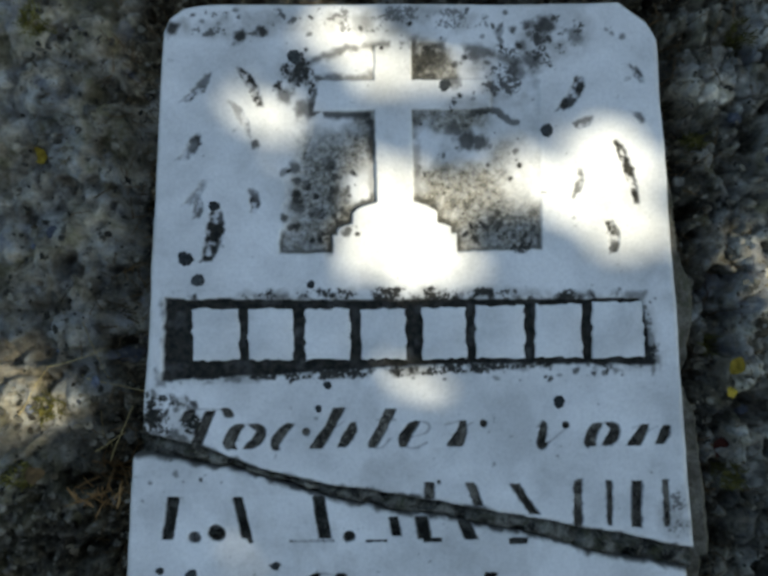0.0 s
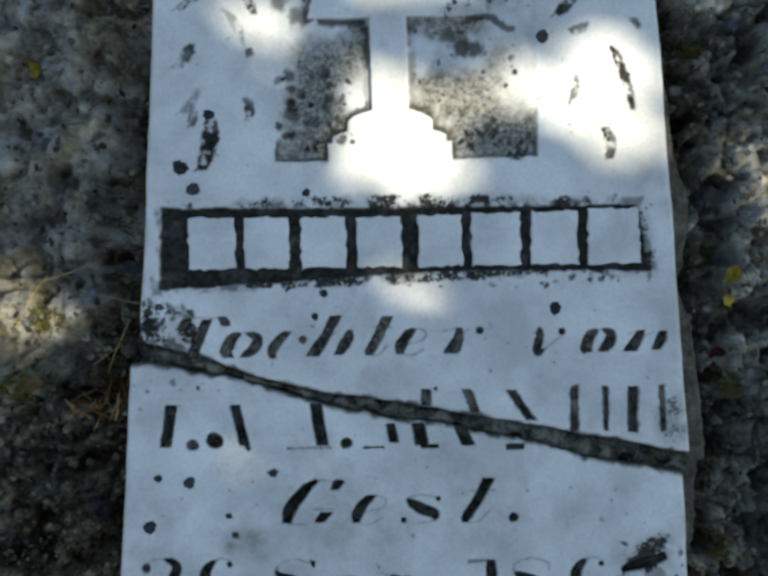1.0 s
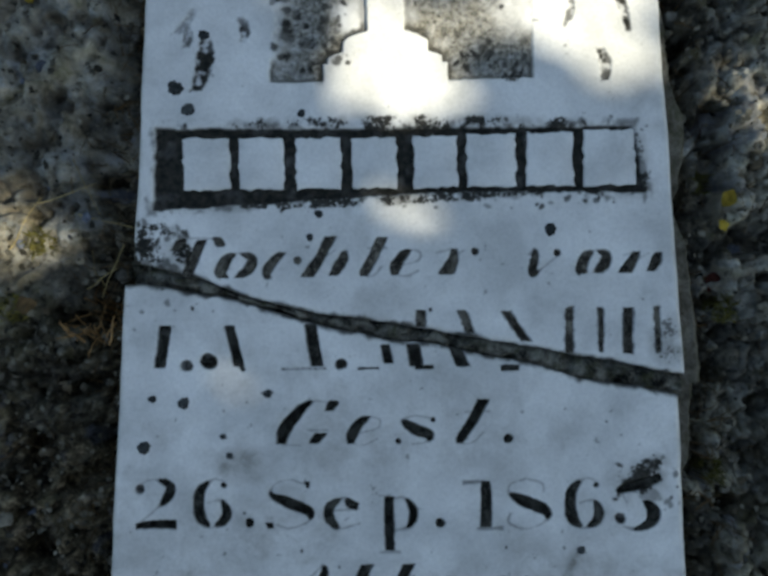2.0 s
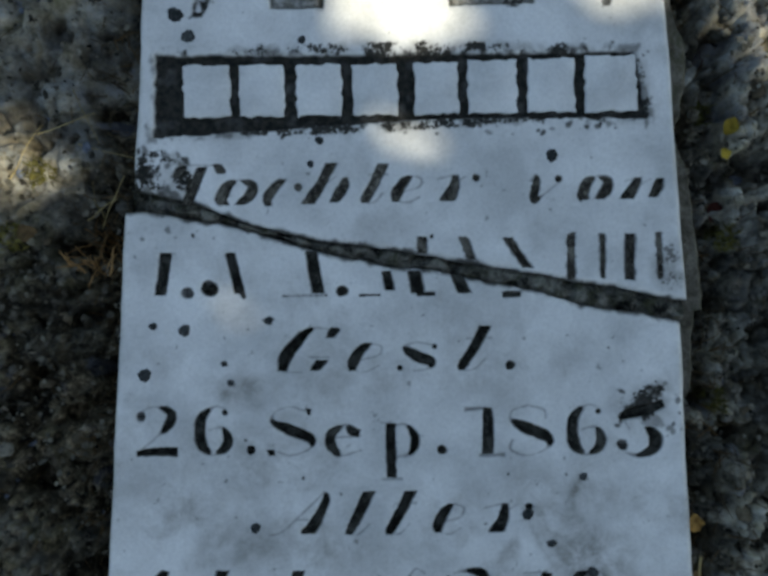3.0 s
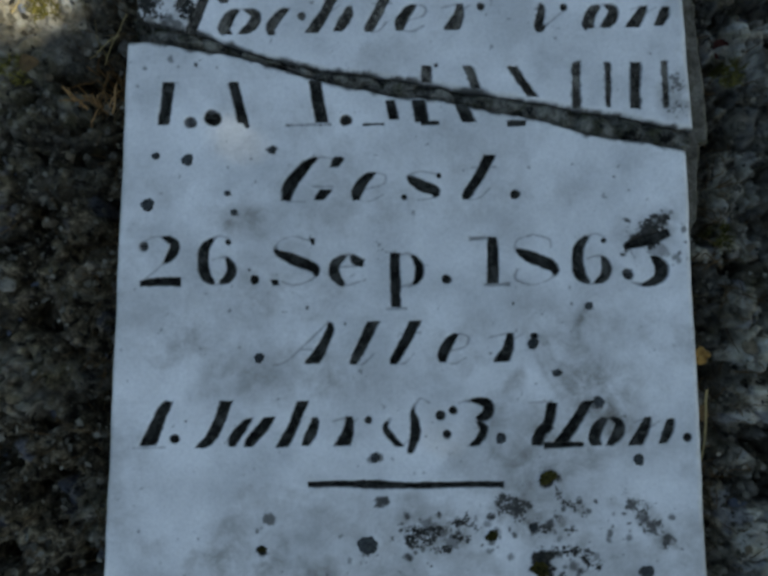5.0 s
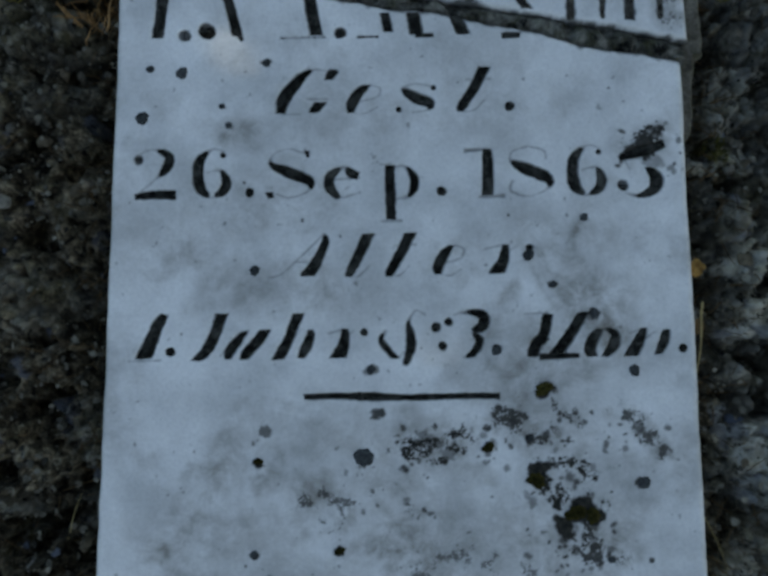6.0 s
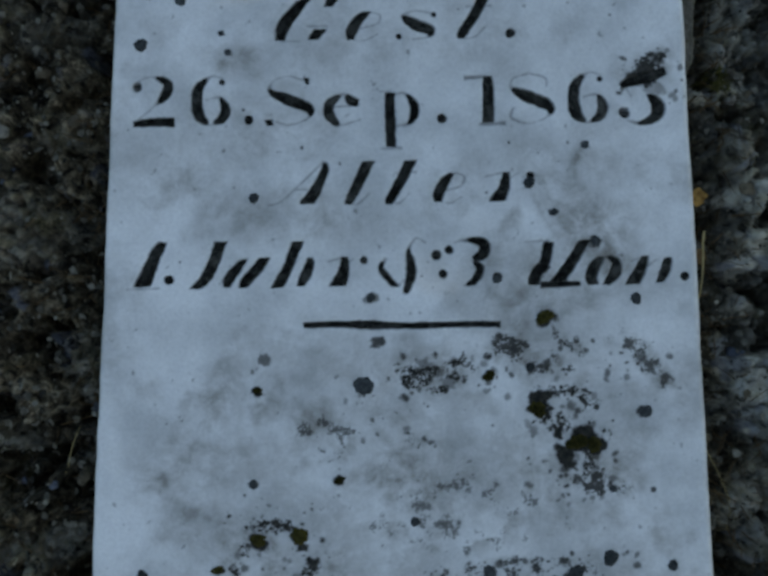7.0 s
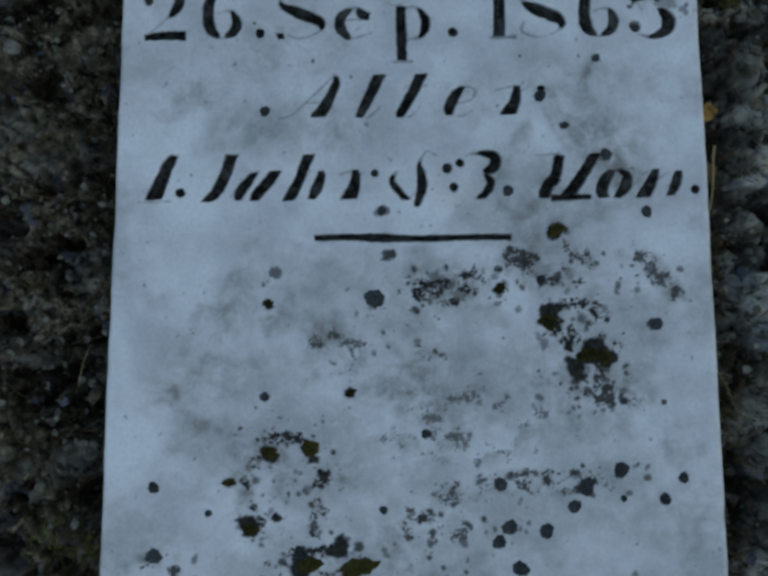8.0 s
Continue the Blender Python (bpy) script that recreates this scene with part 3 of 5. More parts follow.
    z = np.where(beside < 0, np.minimum(z, -22), z)
    # deep ground takes the dark soil tone, which also paints the shade down there
    hollow = smooth(-20, -32, z)
    soil = np.clip(0.9 * seam + 0.55 * hollow + 1.1 * left_low * smooth(140, 60, beside), 0, 1)
    soil *= 0.35 + 0.65 * smooth(0.30, 0.52, fbm(X, Y, 26, 71))
    # hollows that hold black humus, loosest along the stone's lower half; their shade darkens the clod tone
    humus = smooth(0.50, 0.60, fbm(X, Y, 30, 57, 4, 0.55) + 0.10 * seam + 0.05 * left_low) * (0.35 + 0.65 * np.maximum(left_low, 0.8 * seam)) * (1 - 0.5 * smooth(80, 140, Y) * (X < 0))
    z -= 9 * humus
    clod = np.clip(clod - 0.32 * humus, 0, 1)
    soil = np.clip(np.maximum(soil * (1 - 0.6 * right * smooth(0.55, 0.9, grit)), 0.9 * joint), 0, 1)
    far = 0.03 * (fbm(x, y, 1.3, 81) - 0.5) * smooth(0.5, 3, np.hypot(x, y))
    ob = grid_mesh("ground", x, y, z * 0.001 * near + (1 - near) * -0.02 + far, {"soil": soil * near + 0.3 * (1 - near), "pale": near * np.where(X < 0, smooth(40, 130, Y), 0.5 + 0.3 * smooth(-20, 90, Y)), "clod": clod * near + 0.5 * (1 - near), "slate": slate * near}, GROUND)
    tagged(ob, "grey lichen-crusted rock and crumbly dark soil", "ground", kind="structure")
    return dict(xs=xs, ys=ys, z=z * 0.001)


SURFACE = build_ground()


def ground_height(x, y):
    i = np.clip(np.searchsorted(SURFACE["xs"], x), 0, len(SURFACE["xs"]) - 1)
    j = np.clip(np.searchsorted(SURFACE["ys"], y), 0, len(SURFACE["ys"]) - 1)
    return float(SURFACE["z"][j, i])


# ---- the broken stone ----
def wave(x, seed, size, amount):
    return amount * 2 * (fbm(x, np.zeros_like(x) + seed, size, seed, 3) - 0.5)


def break_upper(x):
    """Lower border of the upper piece along the break."""
    return np.interp(x, [-176, -140, -109, -78, -46, 17, 79, 142, 181], [86, 77, 65, 56, 49, 38, 26.5, 14.5, 5]) + wave(x, 3, 23, 1.0) + wave(x, 33, 6.5, 0.6)


def break_lower(x):
    """Upper border of the lower piece along the break."""
    return np.interp(x, [-182, -172, -140, -109, -78, -46, -15, 16, 79, 110, 141, 175], [72, 73, 67, 60, 50, 41, 34, 30, 16, 6, 1, -6]) + wave(x, 6, 19, 1.1) + wave(x, 36, 7.5, 0.6)


def top_border(x):
    y = np.interp(x, [-165, -160, -155, -146, -134, 0, 87, 139, 157, 163, 168], [335, 346, 357, 363, 365, 364, 362, 363, 349, 338, 318])
    return y + wave(x, 9, 22, 0.8)


def piece_grid(foot, head, step=0.75):
    """Arrays x, y in millimetres that fill a piece between its borders."""
    mid = np.linspace(0, 1, int(350 / step) + 1)
    tall = np.linspace(0, 1, int((np.max(head(np.array([0.0]))) - np.min(foot(np.array([0.0])))) / step) + 1)
    u, v = np.meshgrid(mid, tall)
    x = -178 + 356 * u
    for _ in range(4):
        y0, y1 = foot(x), head(x)
        y = y0 + v * (y1 - y0)
        x = left_edge_smooth(y, foot) + u * (right_edge_smooth(y, foot) - left_edge_smooth(y, foot))
    return x, y, u, v


def left_edge_smooth(y, foot):
    a = -174.5 + (y - 94) * 14.5 / 245 if foot is break_upper else -181.0 + (y - 73) * 32 / 494
    return a + wave(y, 14, 30, 0.9)


def right_edge_smooth(y, foot):
    a = 179.0 - (y - 4) * 15 / 323 if foot is break_upper else 174.0 - (y + 6) * 9 / 426
    return a + wave(y, 19, 26, 0.9)


def finish(relief, u, v, x, y, head, foot):
    """Worn borders, wavy face and small pits."""
    d = np.minimum(np.minimum(x - x[:, :1], x[:, -1:] - x), np.minimum(y - y[:1, :], y[-1:, :] - y))
    worn = 3.2 + 2.5 * (fbm(x, y, 18, 91) - 0.5)
    k = np.clip(1 - d / worn, 0, 1)
    relief.z -= 2.6 * k * k
    relief.z += 0.5 * (fbm(x, y, 55, 95, 3) - 0.5) + 0.16 * (fbm(x, y, 3.5, 99, 3) - 0.5)
    relief.stain += 0.42 * smooth(0.50, 0.70, fbm(x, y, 46, 105, 6, 0.62)) * (0.5 + 0.5 * smooth(120, -300, y)) + 0.25 * k
    # ragged black border along the break: the crack's edge shadow put into the colour
    edge = (y - y[:1, :]) if foot is break_upper else (y[-1:, :] - y)
    relief.dirt_shade = np.maximum(relief.dirt_shade, 0.9 * smooth(3.4, 0.4, edge + 6 * (fbm(x, y, 7, 115, 3, 0.6) - 0.42)))
    pits = smooth(0.80, 0.88, fbm(x, y, 5.5, 111, 3, 0.6))
    relief.dirt_shade = np.maximum(relief.dirt_shade, 0.5 * pits)


def stone_piece(name, relief, label):
    ob = grid_mesh(name, relief.x * 0.001, relief.y * 0.001, relief.z * 0.001,
                   {"dirt_shade": relief.dirt_shade, "stain": relief.stain, "grime": relief.grime}, MARBLE, -0.055)
    return tagged(ob, label, "gravestone", "pieces of the broken gravestone")


def dome(parent, x, y, r, material, name="lichen_spot", ratio=1.0, turn=0.0, high=0.35, ragged=1.0):
    """A round flat cushion with an uneven border, r and place in millimetres."""
    bm = bmesh.new()
    rng = random.Random(int(x * 31 + y * 17))
    n = 26 if r > 2.5 else 14
    p1, p2, p3 = (rng.uniform(0, 6.3) for _ in range(3))
    rag = [1 + ragged * (0.05 * math.sin(12.566 * i / n + p1) + 0.035 * math.sin(18.85 * i / n + p2) + 0.04 * math.sin(43.98 * i / n + p3) + rng.uniform(-0.05, 0.05)) for i in range(n)]
    c, s = math.cos(turn), math.sin(turn)
    rings = []
    for f, h in ((1.0, -0.3), (0.9, 0.5), (0.66, 0.9), (0.35, 1.0)):
        ring = []
        for i in range(n):
            a = 2 * math.pi * i / n
            px, py = r * f * rag[i] * math.cos(a), r * f * rag[i] * math.sin(a) * ratio
            ring.append(bm.verts.new((0.001 * (x + px * c - py * s), 0.001 * (y + px * s + py * c), 0.001 * (h * high * (1 + 0.5 * ragged * (rng.random() - 0.5))) + 0.0002)))
        rings.append(ring)
    for a, b in zip(rings[:-1], rings[1:]):
        for i in range(n):
            bm.faces.new((a[i], a[(i + 1) % n], b[(i + 1) % n], b[i]))
    bm.faces.new(rings[-1])
    for f in bm.faces:
        f.smooth = True
    return part(name, bm, material, parent)


def inside_panel(x, y):
    arch = 301 + 37 * np.sqrt(np.clip(1 - ((x - 1) / 88) ** 2, 0, 1))
    return np.minimum(np.minimum(x + 86 - 0.08 * (y - 200), 86 - x), np.minimum(y - 200, arch - y))


def cross_shape(x, y):
    """Signed distance-like field of the raised cross on its stepped mound; positive inside."""
    stem = np.minimum(np.minimum(x + 22, 2.5 - x), np.minimum(y - 200, 338.5 - y))
    arms = np.minimum(np.minimum(x + 60 - 0.2 * (y - 302), 54 - x), np.minimum(y - 293, 313 - y))
    # the mound: a low dome on two steps, each with a rounded shoulder
    dome_top = np.minimum(27.5 - np.abs(x + 10), 222 + 12.5 * np.sqrt(np.clip(1 - ((x + 10) / 29) ** 2, 0, 1)) - y)
    middle = np.minimum(37 - np.abs(x + 10.5), 214 + 6.5 * np.sqrt(np.clip(1 - ((x + 10.5) / 38) ** 4, 0, 1)) - y)
    step = np.minimum(np.minimum(x + 50.5, 30 - x), 212 - y)
    return np.maximum(np.maximum(stem, arms), np.maximum(dome_top, np.maximum(middle, step)))


def patch(x, y, x0, x1, y0, y1, soft=4.0):
    """A soft-edged oblong, 1 inside."""
    return smooth(x0 - soft, x0 + soft, x) * smooth(x1 + soft, x1 - soft, x) * smooth(y0 - soft, y0 + soft, y) * smooth(y1 + soft, y1 - soft, y)


def name_field(x, y):
    """The sunk field behind the raised bars."""
    low = np.interp(x, [-164, -108, 18, 159], [119, 121.5, 127.5, 124.5])
    high = np.interp(x, [-160, 0, 149], [172.5, 169.5, 168])
    return np.minimum(np.minimum(x + 162 - 0.05 * (y - 120), 157 - x - 0.2 * (y - 124)), np.minimum(y - low, high - y))


def build_upper():
    x, y, u, v = piece_grid(break_upper, top_border)
    r = Relief(x, y)
    rag = 1.6 * (value_noise(x, y, 3.0, 131) - 0.5) + 1.4 * (value_noise(x, y, 9, 133) - 0.5)
    # sunk field round the raised cross
    field, cross = inside_panel(x, y), cross_shape(x, y)
    # the right-hand half of the field is worn shallow
    keep = 0.45 + 0.55 * smooth(20, -20, x) + 0.35 * smooth(228, 212, y)
    sunk = smooth(-0.4, 1.6, field + 0.5 * rag) * smooth(0.8, -0.8, cross + 0.4 * rag)
    sunk = sunk * (1 - 0.85 * smooth(262, 296, y) * smooth(-36, -60, x)) * (1 - 0.75 * smooth(311, 317, y) * smooth(-16, -26, x)) * smooth(-1, 16, field + 14 * smooth(-70, -50, x) + 12 * smooth(222, 206, y) + 4 * rag)
    sunk = sunk * (1 - 0.75 * smooth(48, 84, x) * smooth(222, 238, y) * smooth(312, 290, y))
    r.z -= 3.4 * np.clip(keep, 0, 1) * sunk
    r.z += sunk * 1.0 * (fbm(x, y, 6, 141, 4, 0.65) - 0.5)
    film = smooth(0.34, 0.62, fbm(x, y, 26, 151, 4) + 0.30 * smooth(-30, -56, x) * smooth(285, 255, y) + 0.34 * smooth(244, 218, y) - 0.16 * smooth(40, 80, x) * smooth(215, 235, y))
    r.grime = np.maximum(r.grime, 0.95 * sunk * film)
    # crust and painted shadow lines under the cross's borders and along the field's foot
    lie = 0.95 * patch(x, y, -70, -20, 262, 296) + 0.5 * patch(x, y, -40, -20, 236, 258) + 0.95 * patch(x, y, -56, -20, 200, 238) + 0.9 * patch(x, y, 0, 42, 200, 236)
    lie += 0.5 * patch(x, y, 0, 12, 236, 292) + 0.8 * patch(x, y, -62, -20, 312, 320) + 0.9 * patch(x, y, -70, -57, 290, 316) + 0.95 * patch(x, y, 1, 20, 312, 342)
    rim = np.clip(lie, 0, 1) * smooth(0.6, -0.6, cross + 0.3 * rag) * smooth(6.4, 2.6, -cross + 1.3 * rag) * smooth(0.20, 0.36, fbm(x, y, 9, 161))
    foot = sunk * smooth(4.2, 1.0, field + 0.8 * rag) * smooth(225, 205, y) * (1 - 0.45 * smooth(0, 30, x))
    crown = smooth(5, 0, np.abs(field - 1) + 2 * rag) * smooth(300, 322, y) * smooth(0.42, 0.6, fbm(x, y, 12, 171))
    r.dirt_shade = np.maximum(r.dirt_shade, np.maximum(0.9 * rim, np.maximum(0.9 * foot, 0.75 * crown)))
    # sunk field of the first line
    f = name_field(x, y)
    low = smooth(-0.6, 0.8, f + 0.9 * rag)
    r.z -= 3.0 * low
    r.dirt_shade = np.maximum(r.dirt_shade, low * (0.86 + 0.3 * fbm(x, y, 7, 181)))
    r.dirt_shade = np.maximum(r.dirt_shade, 0.6 * smooth(4, 0, np.abs(f + 1.5) + 2.5 * rag) * smooth(0.5, 0.62, fbm(x, y, 8, 191)))
    r.grime = np.maximum(r.grime, 0.5 * low * smooth(0.5, 0.62, fbm(x, y, 22, 195)))
    # long leaves of the carved willow, worn to rows of dark pits
    for bx, by, ex, ey, wide, tone in ((-111, 323, -97, 297, 5, .9), (-130, 319, -146, 301, 5, .55), (-137, 280, -148, 263, 5.5, .7), (-126, 229, -133, 196, 8.5, .85),
                                       (-104, 243, -102, 227, 4.5, .65), (-140, 238, -139, 224, 4.5, .55), (113, 313, 99, 291, 6.5, .85), (142, 321, 153, 309, 3.5, .7),
                                       (134, 272, 147, 229, 4.5, .75), (111, 253, 105, 233, 3.5, .5), (128, 219, 131, 198, 5.5, .7), (118, 287, 108, 281, 5, .55),
                                       (146, 290, 152, 281, 3, .5), (-116, 300, -104, 276, 4, .3), (-133, 250, -147, 232, 4, .3)):
        t = np.linspace(0, 1, 9)
        bow = 2.5 * np.sin(t * math.pi)
        chain = np.column_stack([bx + (ex - bx) * t + bow, by + (ey - by) * t, wide * (0.35 + 0.65 * np.sin(t * 2.6 + 0.3))])
        before = r.dirt_shade.copy()
        r.cut(chain * (1, 1, 1.35), 1.0, min(tone + 0.2, 1), 2.8, 1.0)
        holes = smooth(0.28, 0.52, fbm(x, y, 5, 201, 3, 0.65))
        r.dirt_shade = np.maximum(before, r.dirt_shade * (0.15 + 0.85 * holes))
    # the shadow under the worn arm's end, cut and coloured as a ragged dark groove
    r.cut(np.array([(37, 289, 2.5), (46, 291.5, 3.5), (57, 292.5, 4.5), (62, 288, 5), (66, 284.5, 4.5), (73, 283, 4)], float), 1.2, 0.8, 2.6)
    # cut writing
    lines = [stroke_points(t, b) for t, b in LINE_RELATION]
    for chains in lines:
        for c in chains:
            r.cut(c)
    bars = []
    for x0, y0, x1, y1, w in ((9, 41, 10, 52, 7), (14, 51, 17, 52, 3), (36, 51, 41, 36, 6), (64, 50, 77, 30, 6), (105, 52, 104.5, 22, 6), (125, 51, 125, 22, 4),
                              (143, 51, 142, 21, 7), (161, 51, 162, 21, 4.5)):
        bars.append(np.array([(x0, y0, w), ((x0 + x1) / 2, (y0 + y1) / 2, w), (x1, y1, w)], float))
    for c in bars:
        r.cut(c, 1.4, 0.75, 2.2)
    # chips of crust at the broken corner and the head
    r.specks((-174, -140, 76, 112), 46, 2.0, 1)
    r.specks((-168, -145, 60, 100), 30, 2.2, 2)
    r.specks((-82, -34, 204, 262), 44, 1.9, 3)
    r.specks((-75, -40, 225, 262), 14, 2.6, 31)
    r.specks((30, 84, 202, 226), 24, 1.7, 4)
    r.specks((5, 80, 232, 330), 40, 1.5, 5)
    r.specks((-160, 150, 330, 362), 40, 1.3, 6)
    r.specks((60, 96, 314, 352), 26, 2.0, 7)
    r.specks((-160, 158, 164, 176), 50, 1.5, 8)
    r.specks((-160, 158, 116, 130), 46, 1.4, 9)
    r.specks((96, 158, 116, 140), 14, 1.8, 10)
    for sx, sy, sr, tone in ((-81, 304, 5.5, .55), (-72, 316, 7, .6), (-68, 294, 6, .55), (37, 273, 6, .7), (47, 271, 5, .7), (30, 280, 5, .6), (28, 311, 5, .6), (81, 324, 7, .65), (72, 318, 5, .6),
                             (-154, 350, 5, .8), (-109, 343, 4, .8), (-95, 346, 3.5, .8), (90, 347, 6, .75), (88, 338, 4, .6), (110, 340, 5, .5), (-100, 272, 3, .7), (20, 326, 8, .6), (8, 322, 6, .7), (45, 330, 5, .6), (-30, 350, 6, .2)):
        r.spot(sx, sy, sr, tone, 0.3, 0.45, 0, 1, 0.6)
    for mx, my, rx, ry, turn, amount, size, fill, ring in ((-158, 92, 26, 24, -.3, .95, 5.5, 1.05, 0), (-60, 226, 24, 32, 0, .8, 6, .62, 0), (56, 210, 30, 12, -.3, .8, 6, .7, 0), (66, 318, 28, 24, -.2, .75, 6, .8, 0), (12, 326, 10, 13, 0, .8, 6, .9, 0), (40, 290, 22, 12, -.3, .8, 7, .7, 0), (95, 338, 30, 20, .3, .8, 6, .85, 0),
                                                          (-110, 352, 60, 12, 0, .7, 6, .75, 0), (-10, 352, 80, 12, 0, .6, 5, .75, 0), (-72, 312, 18, 26, 0, .85, 7, .95, 0), (0, 172, 160, 7, -.02, .85, 5, 1.0, 0), (-20, 124, 150, 6, .03, .85, 5, 1.0, 0), (140, 132, 26, 14, 0, .85, 6, .95, 0), (148, 150, 12, 16, 0, .7, 6, .95, 0),
                                                          (168, 30, 14, 20, 0, .6, 6, .85, 0)):
        r.mottle(mx, my, rx, ry, turn, amount, size, fill, ring)
    finish(r, u, v, x, y, top_border, break_upper)
    ob = stone_piece("gravestone_upper_piece", r, "upper piece of a broken white marble gravestone with carved cross")
    for chains in lines:
        letter_mesh(chains, ob, grime=WORN)
    for c in bars:
        letter_mesh([c], ob, "bar", 0.45, grime=WORN)
    # the raised plain bars of the first line
    for x0, x1 in ((-142, -112), (-106, -77), (-69, -40), (-33, -4), (7, 35), (41.5, 73), (80, 110), (117, 150)):
        raised_bar(ob, x0, x1)
    for sx, sy, sr in ((-146, 198, 5.4), (-138, 184, 4.8), (-65, 180, 2.9), (-74, 329, 5.2), (24, 309, 4.3), (90, 278, 4.6), (-55, 115, 3.0), (94, 102, 4.4), (-61, 100, 2.6), (-127, 232, 4.0)):
        dome(ob, sx, sy, 0.9 * sr, LICHEN, ragged=1.5)
    return ob


def raised_bar(parent, x0, x1):
    """A plain worn marble bar that stands in the sunk field."""
    mid = (x0 + x1) / 2
    low = np.interp(mid, [-130, 130], [132.0, 130.0])
    high = np.interp(mid, [-130, 0, 130], [165.5, 163.5, 165.5])
    bm = bmesh.new()
    rng = random.Random(int(x0))
    n = 9
    ring = []
    for a, b, c, d in ((x0, low, x1, low), (x1, low, x1, high), (x1, high, x0, high), (x0, high, x0, low)):
        for i in range(n):
            t = i / n
            ring.append((a + (c - a) * t + rng.uniform(-0.9, 0.9), b + (d - b) * t + rng.uniform(-0.9, 0.9)))
    cx, cy = mid, (low + high) / 2
    loops = []
    for shrink, z in ((0.0, -3.4), (0.0, -0.9), (0.5, -0.35), (1.3, -0.1)):
        loops.append([bm.verts.new((0.001 * (cx + (px - cx) * (1 - shrink / 15)), 0.001 * (cy + (py - cy) * (1 - shrink / 16)), 0.001 * z)) for px, py in ring])
    k = len(ring)
    for a, b in zip(loops[:-1], loops[1:]):
        for i in range(k):
            bm.faces.new((a[i], a[(i + 1) % k], b[(i + 1) % k], b[i]))
    hub = bm.verts.new((0.001 * cx, 0.001 * cy, -0.00005))
    for i in range(k):
        bm.faces.new((loops[-1][i], loops[-1][(i + 1) % k], hub))
    for fc in bm.faces:
        fc.smooth = True
    return part("raised_bar", bm, MARBLE, parent)


def lower_foot(x):
    return np.full_like(x, -540.0) + wave(x, 23, 40, 6)


